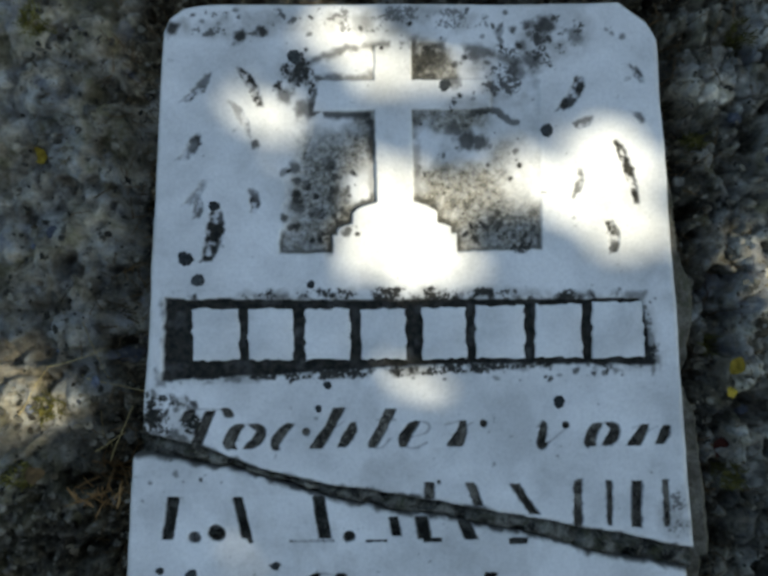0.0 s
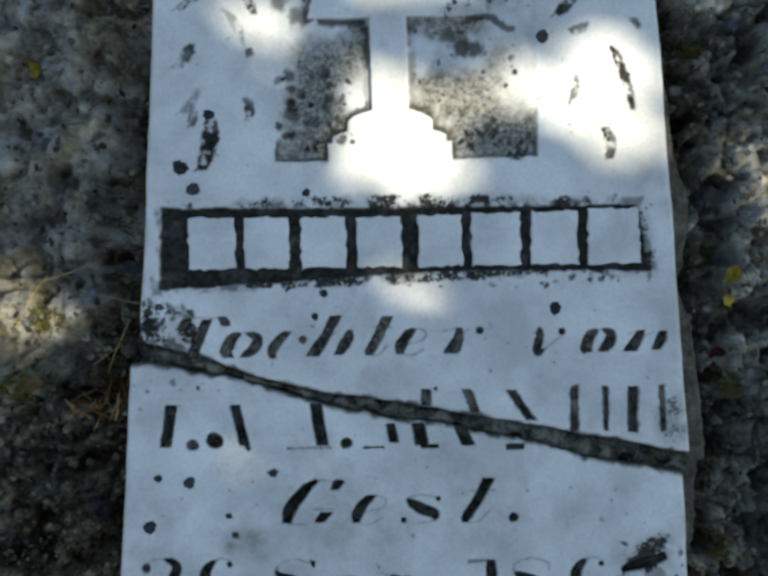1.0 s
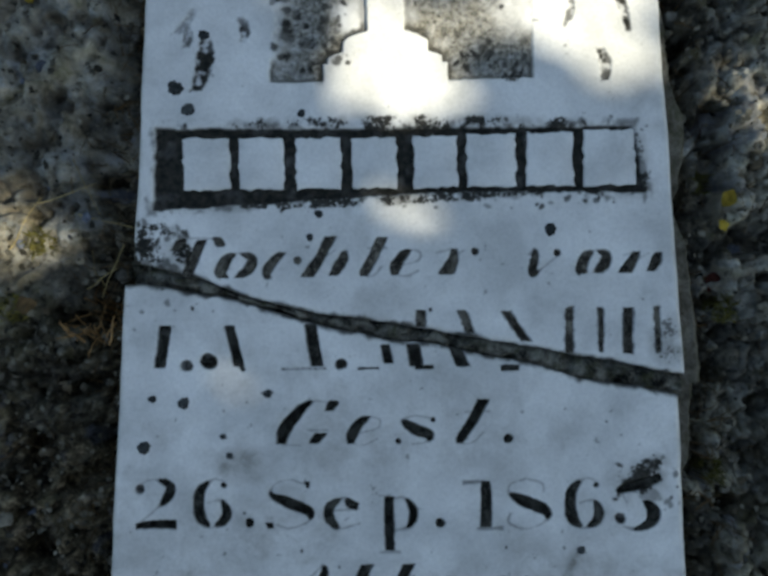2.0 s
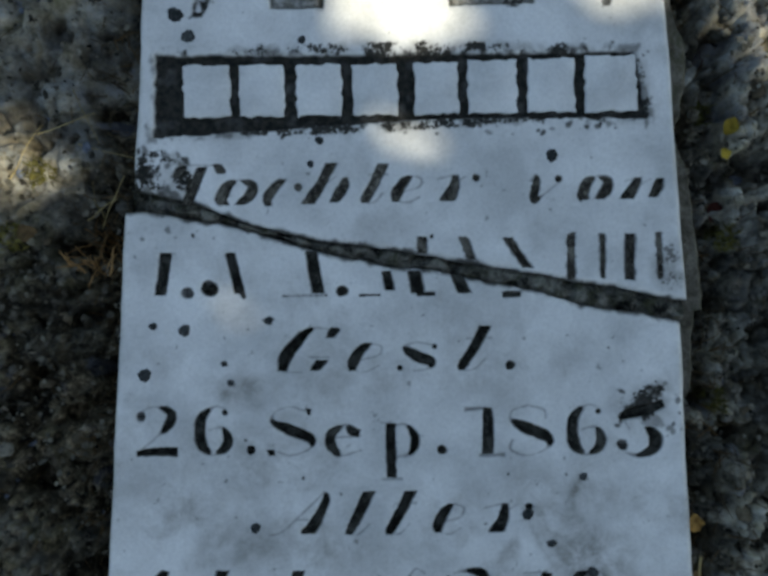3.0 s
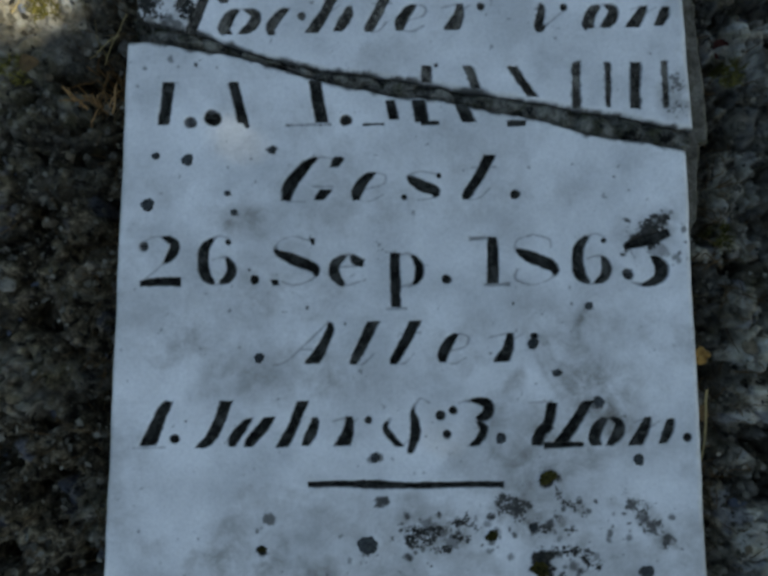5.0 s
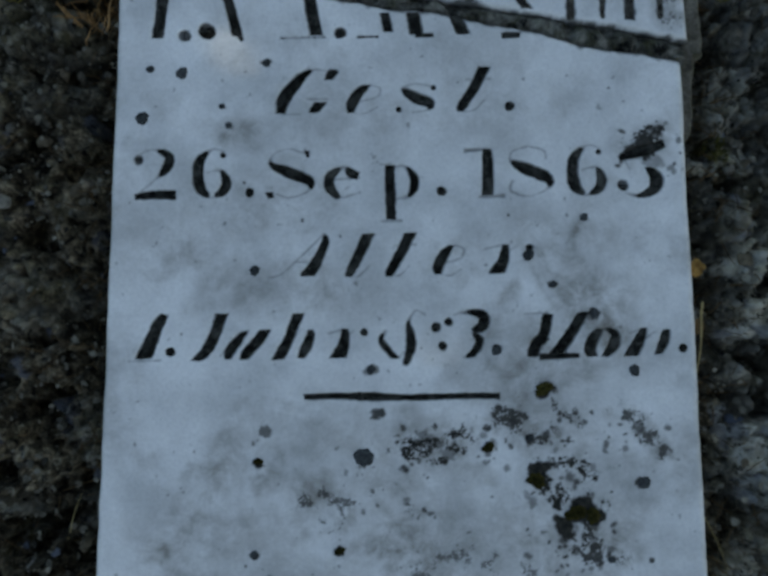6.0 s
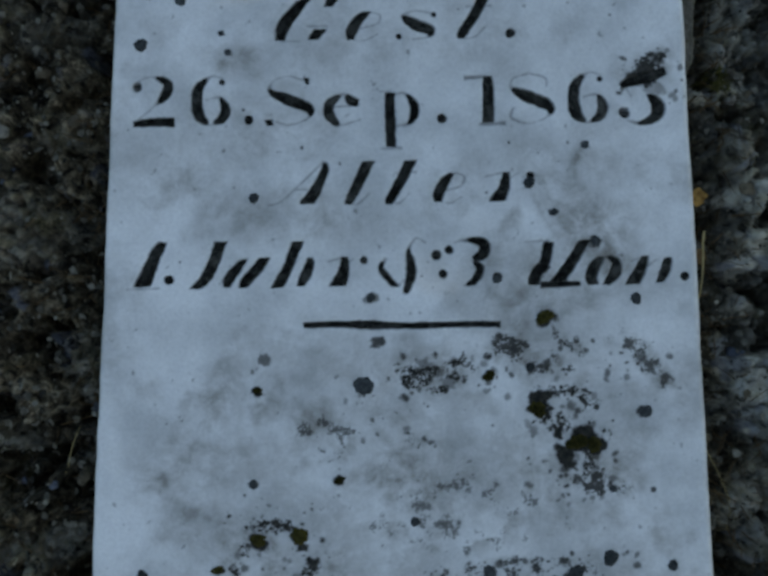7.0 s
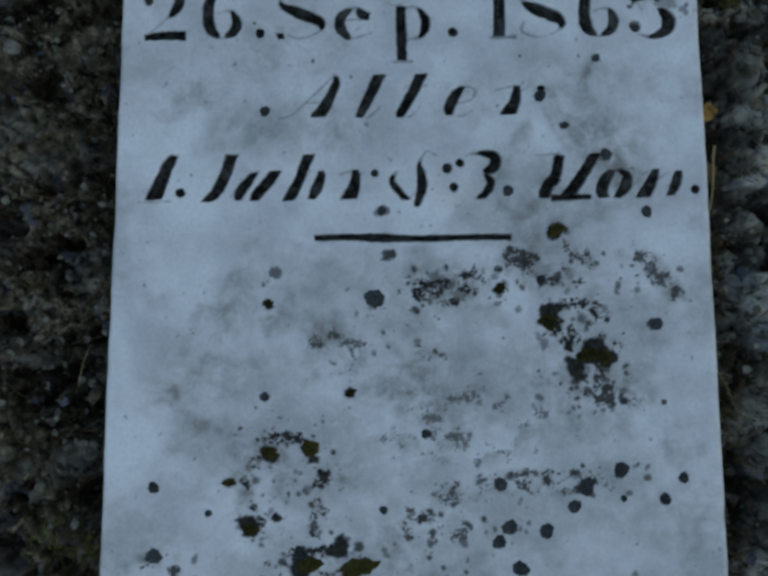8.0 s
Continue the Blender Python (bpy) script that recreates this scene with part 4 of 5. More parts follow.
def build_lower():
    x, y, u, v = piece_grid(lower_foot, break_lower)
    r = Relief(x, y)
    lines = [stroke_points(t, b) for line in (LINE_DIED, LINE_DATE, LINE_AGE, LINE_SPAN) for t, b in line]
    for chains in lines:
        for c in chains:
            r.cut(c)
    bars = []
    for x0, y0, x1, y1, w in ((-155, 45, -159, 18, 7.5), (-142, 19, -141.5, 19, 7.5), (-128, 22, -127, 21, 10), (-114, 44, -108, 18, 6.5), (-107, 16, -105, 17, 4), (-62, 44, -58, 17, 8), (-81, 15.5, -52, 15.5, 1.6),
                              (-43, 18, -42, 18, 7), (-32, 15, -18, 15, 2), (-14, 30, -12, 18, 6), (4, 30, 6, 16, 9), (5, 15, 17, 15, 3), (31, 27, 36, 15, 8), (60, 13.5, 72, 13.5, 4)):
        bars.append(np.array([(x0, y0, w), ((x0 + x1) / 2, (y0 + y1) / 2, w), (x1, y1, w)], float))
    t = np.linspace(0, 1, 15)
    bars.append(np.column_stack([-72 + 124 * t, -213 - 3 * t + 0.5 * np.sin(t * 9), 4.0 + 1.9 * np.exp(-((t - 0.33) / 0.1) ** 2)]))
    for c in bars:
        r.cut(c)
    # brown and grey stains, and the black crumbs of crust
    for sx, sy, sr, tone, ratio, turn in ((-128, -265, 34, .5, .4, 1.1), (-130, -300, 40, .35, .7, 0), (-70, -275, 20, .6, .6, 1.2), (-10, -270, 60, .35, .5, -.6), (30, -310, 60, .45, .6, 0), (10, -250, 26, .55, .5, -.5), (90, -280, 45, .4, .7, -.9),
                                          (110, -160, 55, .5, .3, -.9), (95, -130, 34, .4, .5, -.9), (-105, -140, 26, .45, .7, 0), (-60, -150, 40, .3, .4, 0), (80, -310, 40, .45, .6, .3), (120, -380, 50, .3, .5, 0), (-95, -262, 12, .6, 1, 0), (30, -390, 70, .35, .4, 0),
                                          (-60, -350, 60, .3, .6, 0), (150, -60, 22, .35, .6, .5), (70, -200, 50, .35, .5, -.5), (-110, -42, 18, .5, .6, 0), (40, -30, 60, .2, .5, 0), (-140, -110, 60, .2, .5, .3), (0, -450, 120, .4, .4, 0)):
        r.spot(sx, sy, sr, 0, min(1.5 * tone, 0.9), 0.9, turn, ratio, 0.9)
    for ends, wide, amount in (((79, -122, 92, -150, 112, -168), 9, .8), ((104, -108, 96, -134, 116, -158, 120, -176), 8, .75), ((60, -190, 88, -204, 120, -200), 14, .5), ((68, -118, 82, -150, 90, -162), 5, .5), ((-36, -266, -18, -292), 6, .6), ((-76, -262, -70, -284), 9, .65),
                               ((-144, -256, -150, -282, -158, -296), 9, .5), ((0, -240, 20, -252, 34, -262), 7, .6), ((48, -230, 66, -246, 78, -262), 8, .5), ((112, -224, 136, -238, 152, -254), 6, .5), ((62, -150, 50, -172, 46, -196, 66, -208), 9, .6),
                               ((-20, -300, 20, -312, 60, -306), 12, .4), ((70, -320, 96, -336), 9, .4)):
        r.streak(ends, wide, amount)
    for sx, sy, sr, tone in ((102, -286, 10, 1), (90, -298, 8, 1), (76, -262, 7, 1), (-104, -350, 6, 1), (-76, -352, 6, 1), (-118, -390, 7, 1), (-62, -408, 9, 1), (-86, -420, 9, 1), (74, -269, 7, .95), (98, -291, 9, .95), (110, -294, 7, .95), (92, -304, 6, .9), (44, -248, 5, .85), (-78, -345, 6.5, .9), (-105, -346, 6, .95), (-70, -362, 5, .85), (-130, -365, 4.5, .95), (-117, -395, 6, .95), (-100, -388, 4, .9), (-61, -404, 6, .8),
                             (80, -212, 8, .9), (-102, -254, 4.5, .9), (-97, -234, 5, .6), (-25, -225, 5, .75), (149, -58, 7, .8), (140, -63, 6, .8), (156, -52, 5, .6), (4, -241, 6, .5), (18, -251, 7, .5), (70, -243, 4, .85), (109, -104, 3.2, .85), (88, -146, 3, .8), (73, -127, 4.2, .9),
                             (120, -321, 4, .75), (145, -322, 2.5, .75), (-9, -391, 4, .8), (140, -239, 4, .6), (155, -253, 4.5, .6), (142, -273, 5, .75), (-52, -311, 4.5, .9), (-106, -312, 3.6, .9), (114, -165, 5, .8), (-90, 0, 4, .6), (-119, -27, 3, .6), (-115, -39, 3.2, .55), (-29, -197, 5, .5), (155, -70, 8, .4)):
        r.spot(sx, sy, 0.85 * sr, tone, 0.5, 0.22, 0, 0.8, 0.75)
    for box, count, size, seed in (((66, 122, -318, -226), 70, 1.8, 21), ((-125, -60, -405, -325), 70, 1.6, 22), ((-15, 60, -262, -232), 40, 1.5, 23), ((-50, 10, -290, -250), 18, 1.5, 24), ((120, 160, -262, -226), 18, 1.5, 25), ((-20, 60, -408, -365), 34, 1.4, 26),
                                   ((-100, 20, -430, -398), 26, 1.8, 27), ((40, 140, -380, -360), 22, 1.3, 28), ((-190, 170, -440, -230), 60, 0.9, 29), ((-190, -150, -440, -405), 14, 1.8, 30), ((130, 172, -80, -45), 20, 1.6, 32), ((-180, -120, 40, 74), 14, 1.6, 33),
                                   ((-190, 170, -220, 0), 26, 0.8, 34), ((76, 120, -330, -305), 26, 1.3, 35), ((-200, 170, -530, -430), 80, 2.5, 36)):
        r.specks(box, count, size, seed, 0.8)
    for mx, my, rx, ry, turn, amount, size, fill, ring in ((98, -282, 26, 46, 0.55, .95, 6, .88, .2), (-95, -368, 34, 50, 0.1, .95, 6, 1.02, .75), (8, -246, 34, 16, 0.1, .9, 4, .9, 0), (-22, -272, 34, 11, -.75, .75, 6, .9, 0), (66, -236, 40, 14, -.3, .8, 5, .85, 0),
                                                          (-70, -416, 42, 12, 0, .95, 7, 1.0, 0), (70, -370, 60, 11, 0, .8, 4, .85, 0), (5, -390, 36, 24, .4, .75, 5, .85, .3), (143, -240, 30, 9, -.9, .75, 5, .85, 0), (88, -222, 26, 8, -.7, .8, 5, .9, 0), (150, -58, 22, 14, .5, .85, 6, .95, 0),
                                                          (115, -318, 26, 10, -.2, .8, 5, .9, 0), (-180, -418, 24, 12, 0, .8, 6, .8, 0), (0, -480, 160, 40, 0, .9, 10, .9, 0), (-60, -285, 26, 20, 0, .7, 4, .75, 0), (20, -335, 70, 30, 0, .6, 4, .7, 0)):
        r.mottle(mx, my, rx, ry, turn, amount, size, fill, ring)
    finish(r, u, v, x, y, break_lower, lower_foot)
    ob = stone_piece("gravestone_lower_piece", r, "lower piece of a broken white marble gravestone with spotted foot")
    for chains in lines:
        letter_mesh(chains, ob)
    for c in bars[:-1]:
        letter_mesh([c], ob, "bar", 0.5, 1.0)
    letter_mesh([bars[-1]], ob, "rule_line")
    for sx, sy, sr in ((-144, -5, 4.2), (-164, -2, 2.8), (-170, -33, 4.6), (-101, -132, 3.6), (138, -202, 4.0), (-35, -252, 6.8), (-177, -367, 4.0), (-178, -410, 5.6), (-143, -384, 2.6), (-33, -385, 3.0), (-5, -338, 3.4), (41, -371, 4.6), (95, -374, 6.0), (87, -386, 4.6), (117, -364, 5.4), (156, -370, 3.8),
                       (144, -383, 4.2), (46, -398, 5.4), (69, -401, 5.2), (39, -407, 4.8), (52, -424, 5.6), (142, -273, 4.4), (118, -382, 2.4), (-29, -197, 3.4), (70, -243, 3.2), (-86, -410, 4.5), (73, -127, 4.0), (114, -165, 3.4), (109, -104, 2.8), (88, -146, 2.6), (-90, 0, 2.8), (-106, -312, 3.2), (120, -321, 2.6), (51, -187, 3.4), (-115, -39, 2.2), (-119, -27, 2.0)):
        dome(ob, sx, sy, 0.9 * sr, LICHEN, ragged=1.5)
    for sx, sy, sr, q in ((98, -291, 8, .8), (109, -293, 6, 1), (74, -270, 6.5, 1.1), (80, -212, 8.5, .55), (44, -248, 5, .8), (-78, -345, 6.5, 1.2), (-104, -347, 6.5, .8), (-117, -395, 6, .8), (-50, -421, 14, .6), (-80, -418, 11, .5), (-130, -365, 4.5, .7), (-52, -311, 5, .5), (-102, -253, 4, .7)):
        dome(ob, sx, sy, 0.8 * sr, MOSS, "moss_cushion", q, 0.3, 1.3, 2.4)
    return ob


build_upper()
build_lower()


# ---- cement in the break and along the stone ----
def build_crack_cement():
    x = np.linspace(-178, 178, 420)
    v = np.linspace(-0.12, 1.12, 18)
    X = np.repeat(x[None, :], len(v), 0)
    lo, hi = break_lower(x), break_upper(x)
    hi = np.maximum(hi, lo + 4)
    Y = lo + (hi - lo) * v[:, None]
    Z = -4.2 + 4.0 * np.sin(np.clip(v, 0, 1) * math.pi)[:, None] * (0.5 + 0.8 * fbm(X, Y, 14, 301)) + 2.6 * (fbm(X, Y, 4.5, 305, 3, 0.6) - 0.5)
    Z -= 4.0 * smooth(0.55, 0.68, fbm(X, Y, 12, 311))
    Z -= 6.0 * smooth(-135, -172, X)
    Z = np.where((v[:, None] < 0) | (v[:, None] > 1), -6, Z)
    ob = grid_mesh("crack_cement", X * 0.001, Y * 0.001, Z * 0.001, {}, CEMENT, -0.03)
    tagged(ob, "dark rough cement strip filling the break between marble pieces", "cement")


def build_side_cement():
    """The grey cement left along the stone's edge, with a broken outer border."""
    y = np.linspace(-62, 292, 380)
    v = np.linspace(0, 1, 26)
    Y = np.repeat(y[None, :], len(v), 0)
    edge = np.where(y > 0, 179.0 - (y - 4) * 15 / 323, 174.0 - (y + 6) * 9 / 426) - 2
    wide = np.interp(y, [-62, -50, -20, 10, 60, 95, 112, 118, 128, 150, 175, 200, 240, 270, 292], [3, 10, 13, 16, 14, 12, 6, 4, 10, 15, 15, 10, 7, 5, 2])
    wide = 1.12 * wide + 5 * (fbm(y, y * 0, 14, 401) - 0.5)
    X = edge + np.maximum(wide, 1) * v[:, None]
    Z = -7.5 + 2.2 * (fbm(X, Y, 24, 411) - 0.5) + 0.9 * (fbm(X, Y, 4, 421, 3, 0.6) - 0.5) - 7 * smooth(0.72, 1.0, v)[:, None]
    ob = grid_mesh("edge_cement", X * 0.001, Y * 0.001, Z * 0.001, {}, BAND, -0.03)
    tagged(ob, "grey cement fillet with a broken border beside the stone", "cement")


build_crack_cement()
build_side_cement()


# ---- litter on the ground ----
def free_spot(rng, least=4.0, reach=95.0):
    """A place on the visible ground beside the stone, in metres."""
    y = rng.uniform(-450, 400)
    side = rng.choice((-1, 1))
    away = rng.uniform(least, reach)
    if y > 372:
        return rng.uniform(-0.27, 0.25), y * 0.001
    edge = float(left_edge(np.array(y))) if side < 0 else float(right_edge(np.array(y)))
    return 0.001 * (edge + side * away), 0.001 * y


def stone_bm(rng, r):
    bm = bmesh.new()
    bmesh.ops.create_icosphere(bm, subdivisions=2, radius=r)
    sx, sy, sz = rng.uniform(0.7, 1.3), rng.uniform(0.7, 1.2), rng.uniform(0.4, 0.8)
    seed = Vector((rng.uniform(0, 90), rng.uniform(0, 90), 0))
    for v in bm.verts:
        k = 1 + 0.5 * noise.noise(v.co / r * 1.2 + seed) + 0.15 * noise.noise(v.co / r * 3 + seed)
        v.co = Vector((v.co.x * sx * k, v.co.y * sy * k, v.co.z * sz * k))
    for f in bm.faces:
        f.smooth = True
    return bm


def scatter_pebbles():
    rng = random.Random(4)
    shapes = []
    for _ in range(14):
        me = bpy.data.meshes.new("pebble")
        bm = stone_bm(rng, 0.004)
        bm.to_mesh(me)
        bm.free()
        me.materials.append((PEBBLE, PEBBLE, SLATE, EARTH)[len(shapes) % 4])
        shapes.append(me)
    for _ in range(150):
        x, y = free_spot(rng)
        k = rng.choice((0.45, 0.6, 0.6, 0.8, 1.0, 1.3, 1.6))
        ob = new("pebble", rng.choice(shapes))
        ob.matrix_world = Matrix.LocRotScale((x, y, ground_height(x, y) - 0.0004 * k), Euler((rng.uniform(-.4, .4), rng.uniform(-.4, .4), rng.uniform(0, 6))), (k, k, k))
        tagged(ob, "rough lichened pebble half sunk in the soil", "pebble", "pebbles beside the stone")


def blade(bm, start, heading, length, wide, rng, rise=0.004, bend=0.6):
    """A bent three-sided stalk."""
    prev, p, n = None, Vector(start), 7
    for i in range(n):
        w = wide * (1 - 0.6 * i / n)
        d = Vector((math.cos(heading), math.sin(heading), 0))
        s = Vector((-d.y, d.x, 0))
        ring = [bm.verts.new(p + s * w), bm.verts.new(p - s * w), bm.verts.new(p + Vector((0, 0, w * 1.4)))]
        if prev:
            for a in range(3):
                bm.faces.new((prev[a], prev[(a + 1) % 3], ring[(a + 1) % 3], ring[a]))
        else:
            bm.faces.new(ring)
        prev = ring
        p = p + d * (length / n)
        p.z = max(ground_height(p.x, p.y) + 0.0008, start[2] + rise * math.sin(math.pi * i / n))
        heading += rng.uniform(-bend, bend) / n
    bm.faces.new(prev[::-1])


def scatter_needles():
    """Brown needles and rootlets in the dark seam, far too many to count."""
    rng = random.Random(7)
    bm = bmesh.new()
    for _ in range(900):
        x, y = free_spot(rng, 2, rng.choice((18, 30, 45, 90)))
        blade(bm, (x, y, ground_height(x, y) + 0.001), rng.uniform(0, 6.3), rng.uniform(0.006, 0.022), rng.uniform(0.00025, 0.0006), rng, 0.003, 1.2)
    bmesh.ops.recalc_face_normals(bm, faces=bm.faces)
    tagged(part("needle_litter", bm, NEEDLE), "brown dry needles and rootlets in the soil", "litter", kind="stuff")


def scatter_flakes():
    """Crumbs of leaf and lichen, all over the ground."""
    rng = random.Random(9)
    bm = bmesh.new()
    for _ in range(3800):
        x, y = free_spot(rng, 2, 100)
        r = rng.choice((0.0008, 0.0012, 0.0016, 0.0022, 0.0032))
        turn = Euler((rng.uniform(-.6, .6), rng.uniform(-.6, .6), rng.uniform(0, 6))).to_matrix()
        at = Vector((x, y, ground_height(x, y) + 0.0007))
        n = rng.randint(5, 7)
        top = [bm.verts.new(at + turn @ Vector((r * rng.uniform(.5, 1.2) * math.cos(6.283 * i / n), r * rng.uniform(.5, 1.2) * math.sin(6.283 * i / n), 0.0004))) for i in range(n)]
        low = [bm.verts.new(v.co + Vector((0, 0, -0.0012))) for v in top]
        bm.faces.new(top)
        for i in range(n):
            bm.faces.new((top[i], low[i], low[(i + 1) % n], top[(i + 1) % n]))
    bmesh.ops.recalc_face_normals(bm, faces=bm.faces)
    tagged(part("crumb_litter", bm, CRUMB), "grey crumbs of lichen and bark on the ground", "litter", kind="stuff")


def straw(x, y, heading, length, wide=0.0009, seed=0, lift=0.006, bend=0.5, z=None):
    rng = random.Random(seed)
    bm = bmesh.new()
    blade(bm, (x, y, ground_height(x, y) + 0.0015 if z is None else z), heading, length, wide, rng, lift, bend)
    bmesh.ops.recalc_face_normals(bm, faces=bm.faces)
    tagged(part("straw", bm, STRAW), "dry pale yellow grass stalk lying on the rock", "straw", "straws on the ground")


def dead_leaf(x, y, size, turn, material, label, seed=1, z=None):
    """A small curled leaf with a midrib, a little thick."""
    rng = random.Random(seed)
    bm = bmesh.new()
    z0 = ground_height(x, y) + 0.003 if z is None else z
    rows = []
    for i in range(7):
        t = i / 6
        half = 0.42 * math.sin(math.pi * min(max(t, 0.04), 0.97)) ** 0.8 * (1 + rng.uniform(-.25, .25))
        rows.append([(t - 0.5, s * half, 0.22 * abs(s) * half + 0.10 * math.sin(3 * t) + rng.uniform(-.03, .03)) for s in (-1, -0.5, 0, 0.5, 1)])
    for lift, flip in ((0.0, False), (-0.05, True)):
        grid = [[bm.verts.new(Vector((x, y, z0)) + size * (Matrix.Rotation(turn, 3, "Z") @ Vector((a, b, c + lift)))) for a, b, c in row] for row in rows]
        for a, b in zip(grid[:-1], grid[1:]):
            for i in range(4):
                q = (a[i], a[i + 1], b[i + 1], b[i])
                bm.faces.new(q[::-1] if flip else q)
    tagged(part("dead_leaf", bm, material), label, "leaf", "dead leaves on the ground")


def moss_tuft(x, y, r, seed):
    """A low tuft of short olive shoots."""
    rng = random.Random(seed)
    bm = bmesh.new()
    for _ in range(90):
        a, q = rng.uniform(0, 6.3), r * math.sqrt(rng.random())
        px, py = x + q * math.cos(a), y + q * math.sin(a)
        blade(bm, (px, py, ground_height(px, py) + 0.0012), rng.uniform(0, 6.3), rng.uniform(0.003, 0.007), 0.0005, rng, 0.003, 1.0)
    bmesh.ops.recalc_face_normals(bm, faces=bm.faces)
    tagged(part("moss_tuft", bm, TUFT), "low olive moss tuft growing on the rock", "moss", "moss tufts on the ground")


for k, (x, y, r) in enumerate(((-0.243, 0.102, 0.009), (-0.252, -0.402, 0.016), (-0.228, -0.412, 0.012), (0.207, 0.135, 0.008), (0.212, 0.048, 0.008), (0.204, -0.06, 0.008), (-0.258, 0.058, 0.010), (0.196, 0.275, 0.007), (0.228, 0.345, 0.009), (-0.25, 0.36, 0.01))):
    moss_tuft(x, y, r, k)


def grass_tuft(x, y, r, count, seed):
    """A flattened tuft of dead rust-brown grass, its blades in all directions."""
    rng = random.Random(seed)
    bm = bmesh.new()
    for _ in range(count):
        px, py = x + rng.gauss(0, r * 0.5), y + rng.gauss(0, r * 0.6)
        if px > 0.001 * float(left_edge(np.array(1000 * py))) - 0.004:
            continue
        blade(bm, (px, py, ground_height(px, py) + 0.002), rng.gauss(1.9, 0.9), rng.uniform(0.010, 0.026), rng.uniform(0.0004, 0.0008), rng, 0.006, 1.0)
    bmesh.ops.recalc_face_normals(bm, faces=bm.faces)
    tagged(part("grass_tuft", bm, RUST), "dead rust-brown grass tuft flattened beside the stone", "grass", "dead grass tufts")


grass_tuft(-0.198, 0.050, 0.013, 34, 3)
grass_tuft(-0.212, 0.034, 0.012, 18, 4)
scatter_pebbles()
scatter_needles()
scatter_flakes()
for k, (x, y, head, length) in enumerate(((-0.262, 0.096, 0.9, 0.05), (-0.225, 0.122, -0.25, 0.055), (-0.222, 0.158, -1.15, 0.05), (-0.190, 0.100, -1.9, 0.045), (-0.206, 0.072, 1.9, 0.03), (-0.245, 0.128, 0.2, 0.05), (-0.215, 0.07, 0.5, 0.03),
                                          (0.1865, -0.160, -1.72, 0.055), (0.1845, -0.215, -1.5, 0.03), (0.19, -0.30, -1.2, 0.05), (-0.24, -0.31, 1.2, 0.04), (0.198, -0.36, 1.4, 0.04))):
    straw(x, y, head, length, 0.00042 if k != 7 else 0.0008, k, bend=0.5 if k != 7 else 0.15, z=-0.009 if k == 7 else None)
dead_leaf(-0.253, 0.273, 0.013, 0.4, YELLOW, "bright yellow small fallen leaf on dark soil", 1)
dead_leaf(0.217, 0.122, 0.013, 1.0, YELLOW, "bright yellow small fallen leaf on dark soil", 2)
dead_leaf(0.214, 0.104, 0.008, 2.0, YELLOW, "bright yellow small fallen leaf on dark soil", 3)
dead_leaf(0.1828, -0.138, 0.012, 1.5, TAN, "tan curled dead leaf tucked against the stone", 4, -0.009)
dead_leaf(0.1845, -0.176, 0.011, 1.2, NEEDLE, "dark brown dead leaf in the soil", 8, -0.014)
dead_leaf(0.2085, 0.066, 0.014, 1.3, plant_material("red_brown_leaf", (0.022, 0.007, 0.005), (0.055, 0.017, 0.012), 200), "dark red-brown dead leaf in the soil", 5)
dead_leaf(-0.205, -0.235, 0.013, 0.2, TAN, "tan curled dead leaf tucked against the stone", 6)
dead_leaf(-0.246, 0.06, 0.014, 0.2, NEEDLE, "dark brown dead leaf in the soil", 7)

# ---- the tree whose crown lets the sun through in flecks ----
# flecks of sun on the stone: centre and half axes in millimetres, turn in radians
FLECKS = ((-50, 344, 30, 15, 0.2), (-10, 322, 20, 16, 0.3), (36, 314, 17, 16, -0.3), (-86, 290, 27, 12, -0.55), (122, 246, 52, 24, 0.12), (66, 246, 30, 20, 0), (34, 236, 22, 15, 0), (138, 216, 36, 18, -0.2),
          (-6, 210, 36, 24, 0.1), (10, 186, 40, 10, 0.1), (-8, 250, 12, 22, 0), (-240, 98, 23, 25, 0.4), (242, 184, 14, 28, 0), (6, 110, 29, 9, 0.3), (-112, 12, 18, 9, -0.5))


def in_fleck(x, y, grow=1.0):
    for fx, fy, a, b, turn in FLECKS:
        px, py = 1000 * x - fx, 1000 * y - fy
        u, v = px * math.cos(turn) + py * math.sin(turn), py * math.cos(turn) - px * math.sin(turn)
        if (u / (a * grow)) ** 2 + (v / (b * grow)) ** 2 < 1:
            return True
    return False


def limb(bm, a, b, ra, rb, rng, sides=8, steps=6):
    """A tapered, slightly crooked branch."""
    a, b = Vector(a), Vector(b)
    axis = (b - a).normalized()
    side = axis.orthogonal().normalized()
    other = axis.cross(side)
    prev = None
    for i in range(steps + 1):
        t = i / steps
        c = a.lerp(b, t) + side * rng.uniform(-.06, .06) * (0 < i < steps) * (b - a).length * 0.3
        r = ra + (rb - ra) * t
        ring = [bm.verts.new(c + r * (side * math.cos(6.2832 * k / sides) + other * math.sin(6.2832 * k / sides))) for k in range(sides)]
        if prev:
            for k in range(sides):
                bm.faces.new((prev[k], prev[(k + 1) % sides], ring[(k + 1) % sides], ring[k])).smooth = True
        prev = ring
    bm.faces.new(prev)


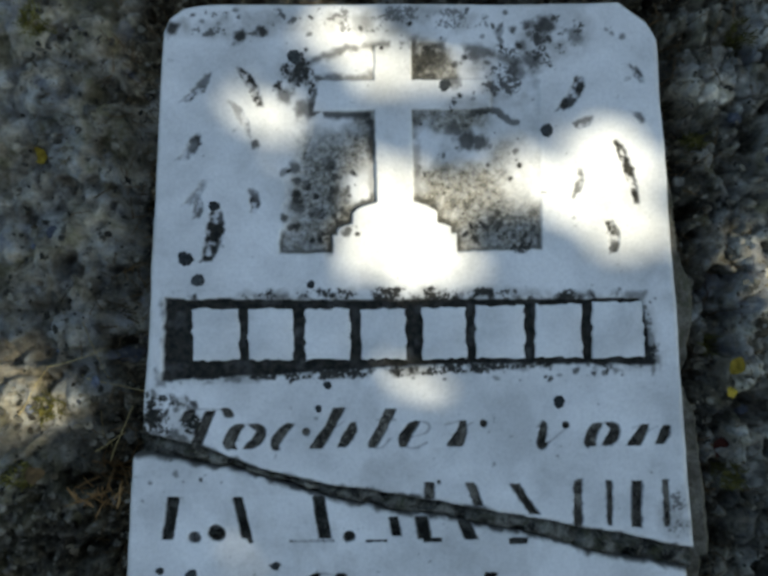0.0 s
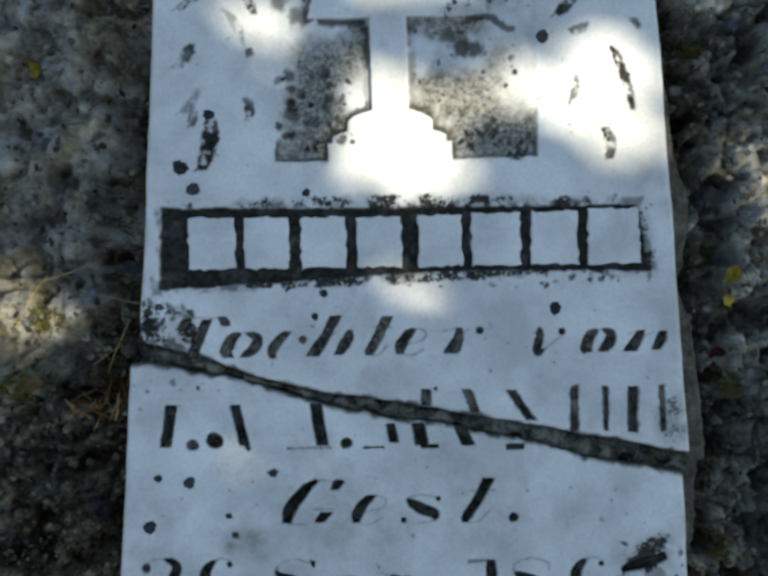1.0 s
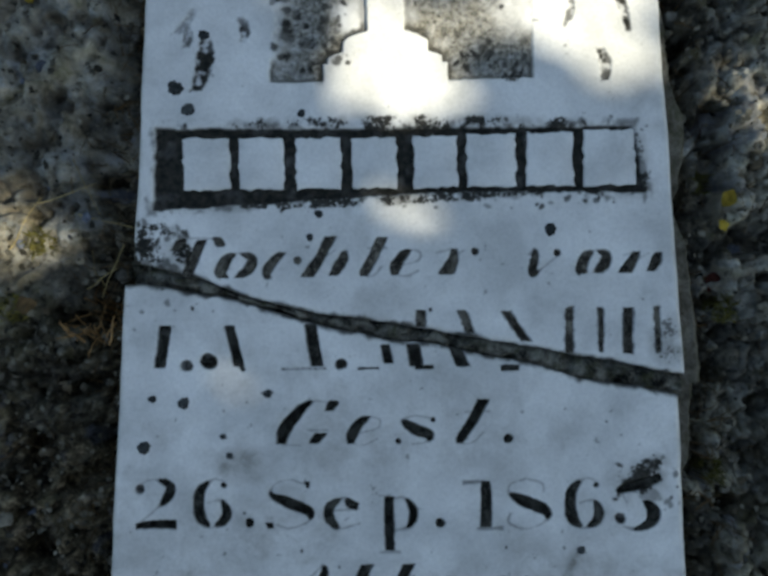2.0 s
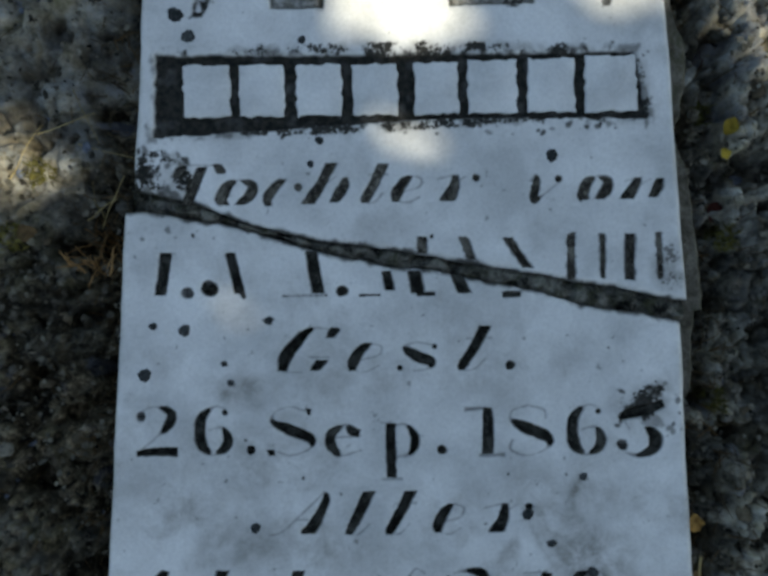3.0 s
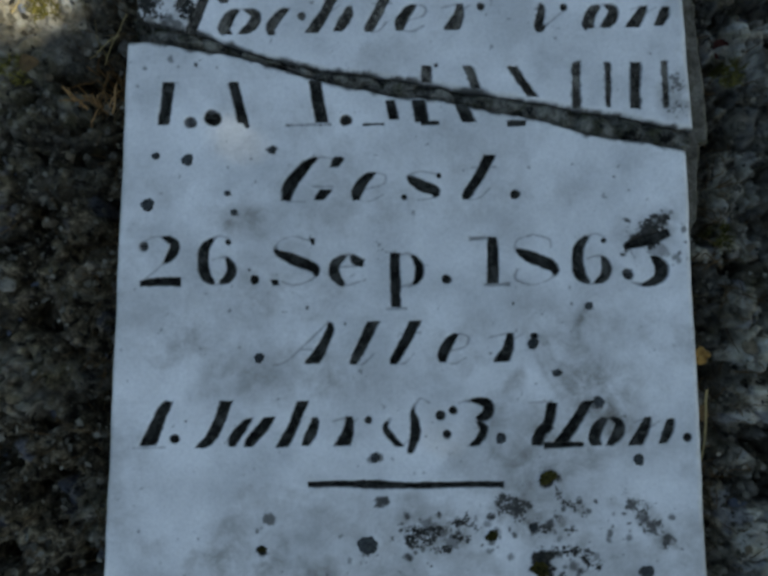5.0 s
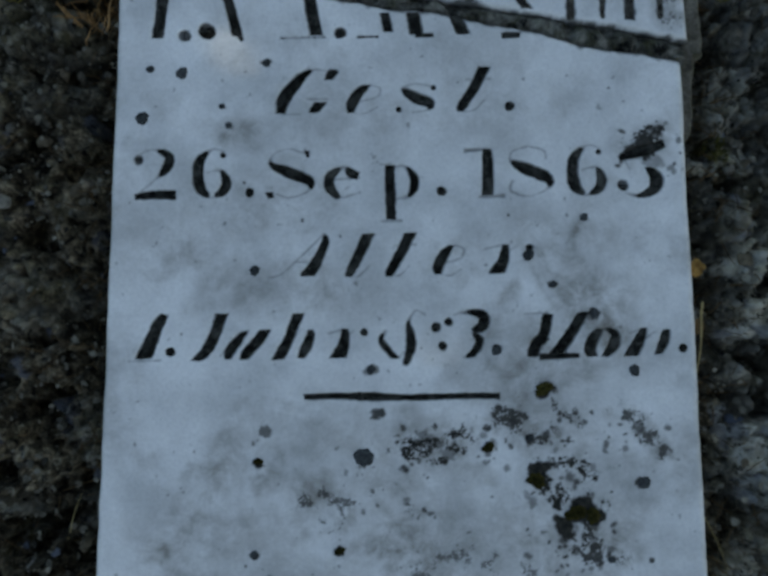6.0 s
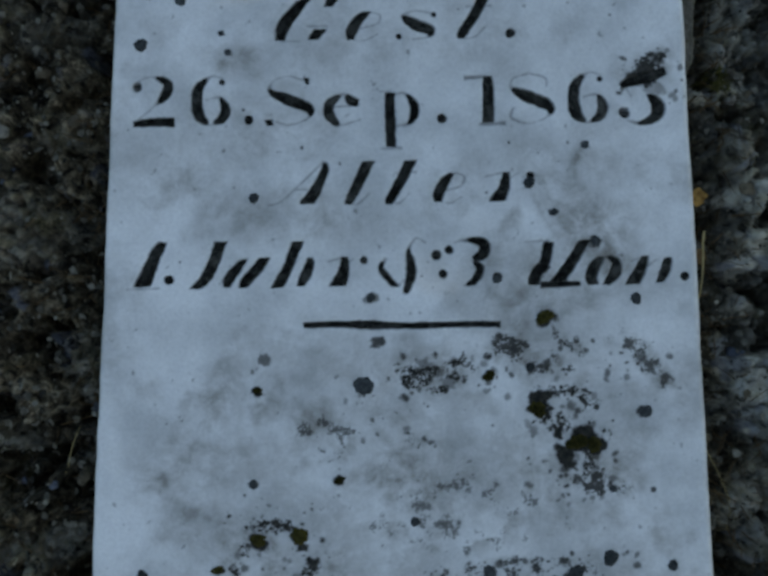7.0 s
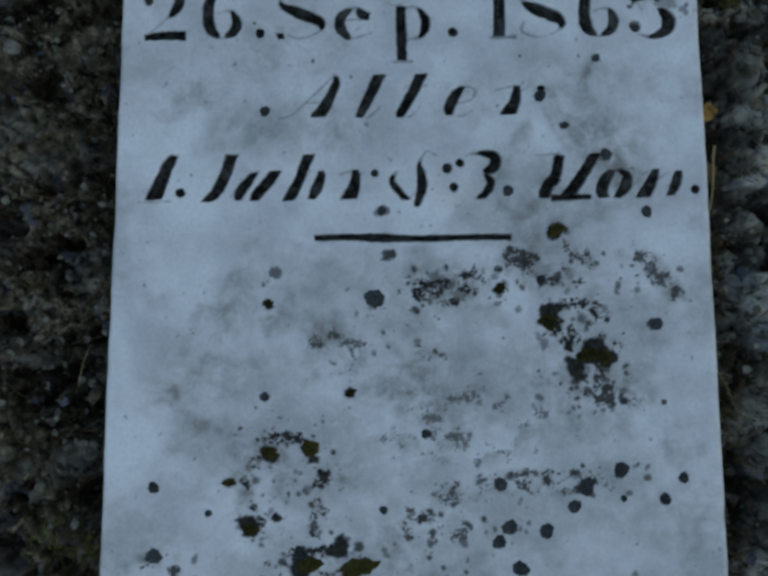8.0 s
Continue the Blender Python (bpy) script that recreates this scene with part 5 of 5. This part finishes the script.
def build_tree():
    rng = random.Random(12)
    tree = tagged(new("tree"), "leafy broad tree with grey bark shading the stone", "tree")
    foot = Vector((2.6, -2.2, -0.05))
    tree.location = foot
    top = foot + Vector((-0.2, 0.3, 2.3))
    trunk = bmesh.new()
    limb(trunk, (0, 0, -0.1), top - foot, 0.20, 0.13, rng, 12, 8)
    part("trunk", trunk, BARK, tree)
    centre = SUN * 2.9
    ends = []
    for k in range(9):
        a = 6.2832 * k / 9
        e = centre + Vector((1.7 * math.cos(a) * rng.uniform(.5, 1), 1.5 * math.sin(a) * rng.uniform(.5, 1), rng.uniform(-.1, .9)))
        x, y = e.x - SUN.x / SUN.z * e.z, e.y - SUN.y / SUN.z * e.z
        if abs(x) < 0.32 and -0.2 < y < 0.5:
            e += Vector((0.6, 0.7, 0))
        ends.append(e)
        bm = bmesh.new()
        limb(bm, top - foot - Vector((0, 0, 0.5)), e - foot, 0.06, 0.012, rng, 7, 6)
        part("limb", bm, BARK, tree)
    crown = bmesh.new()
    for k in range(46000):
        # leaves fill a deep flat crown whose shade covers the stone and its surroundings
        if k < 36000:
            a, q = rng.uniform(0, 6.2832), math.sqrt(rng.random())
            q *= 1 + 0.16 * math.sin(3 * a + 1) + 0.10 * math.sin(7 * a) + 0.07 * math.sin(11 * a + 2)
            x, y = 0.05 + 1.0 * q * math.cos(a), 1.1 * q * math.sin(a)
        else:
            x, y = rng.gauss(0.1, 0.85), rng.gauss(-0.1, 0.85)
        deep = rng.uniform(2.3, 3.2)
        p = Vector((x, y, 0)) + SUN * deep
        size = rng.uniform(0.022, 0.038)
        if in_fleck(x, y, 1.0) or any(in_fleck(x + dx, y + dy) for dx, dy in ((size * .5, 0), (-size * .5, 0), (0, size * .5), (0, -size * .5))):
            continue
        turn = Euler((rng.gauss(0, .6), rng.gauss(0, .6), rng.uniform(0, 6.3))).to_matrix()
        tip = [crown.verts.new(p + turn @ Vector((a * size, b * size, c * size))) for a, b, c in ((-1, 0, 0), (-.2, .5, .14), (1, 0, -.1), (-.2, -.5, .14), (.4, .34, .08), (.4, -.34, .08))]
        crown.faces.new((tip[0], tip[2], tip[4], tip[1]))
        crown.faces.new((tip[0], tip[3], tip[5], tip[2]))
    for v in crown.verts:
        v.co -= foot
    part("crown", crown, GREEN, tree)


build_tree()
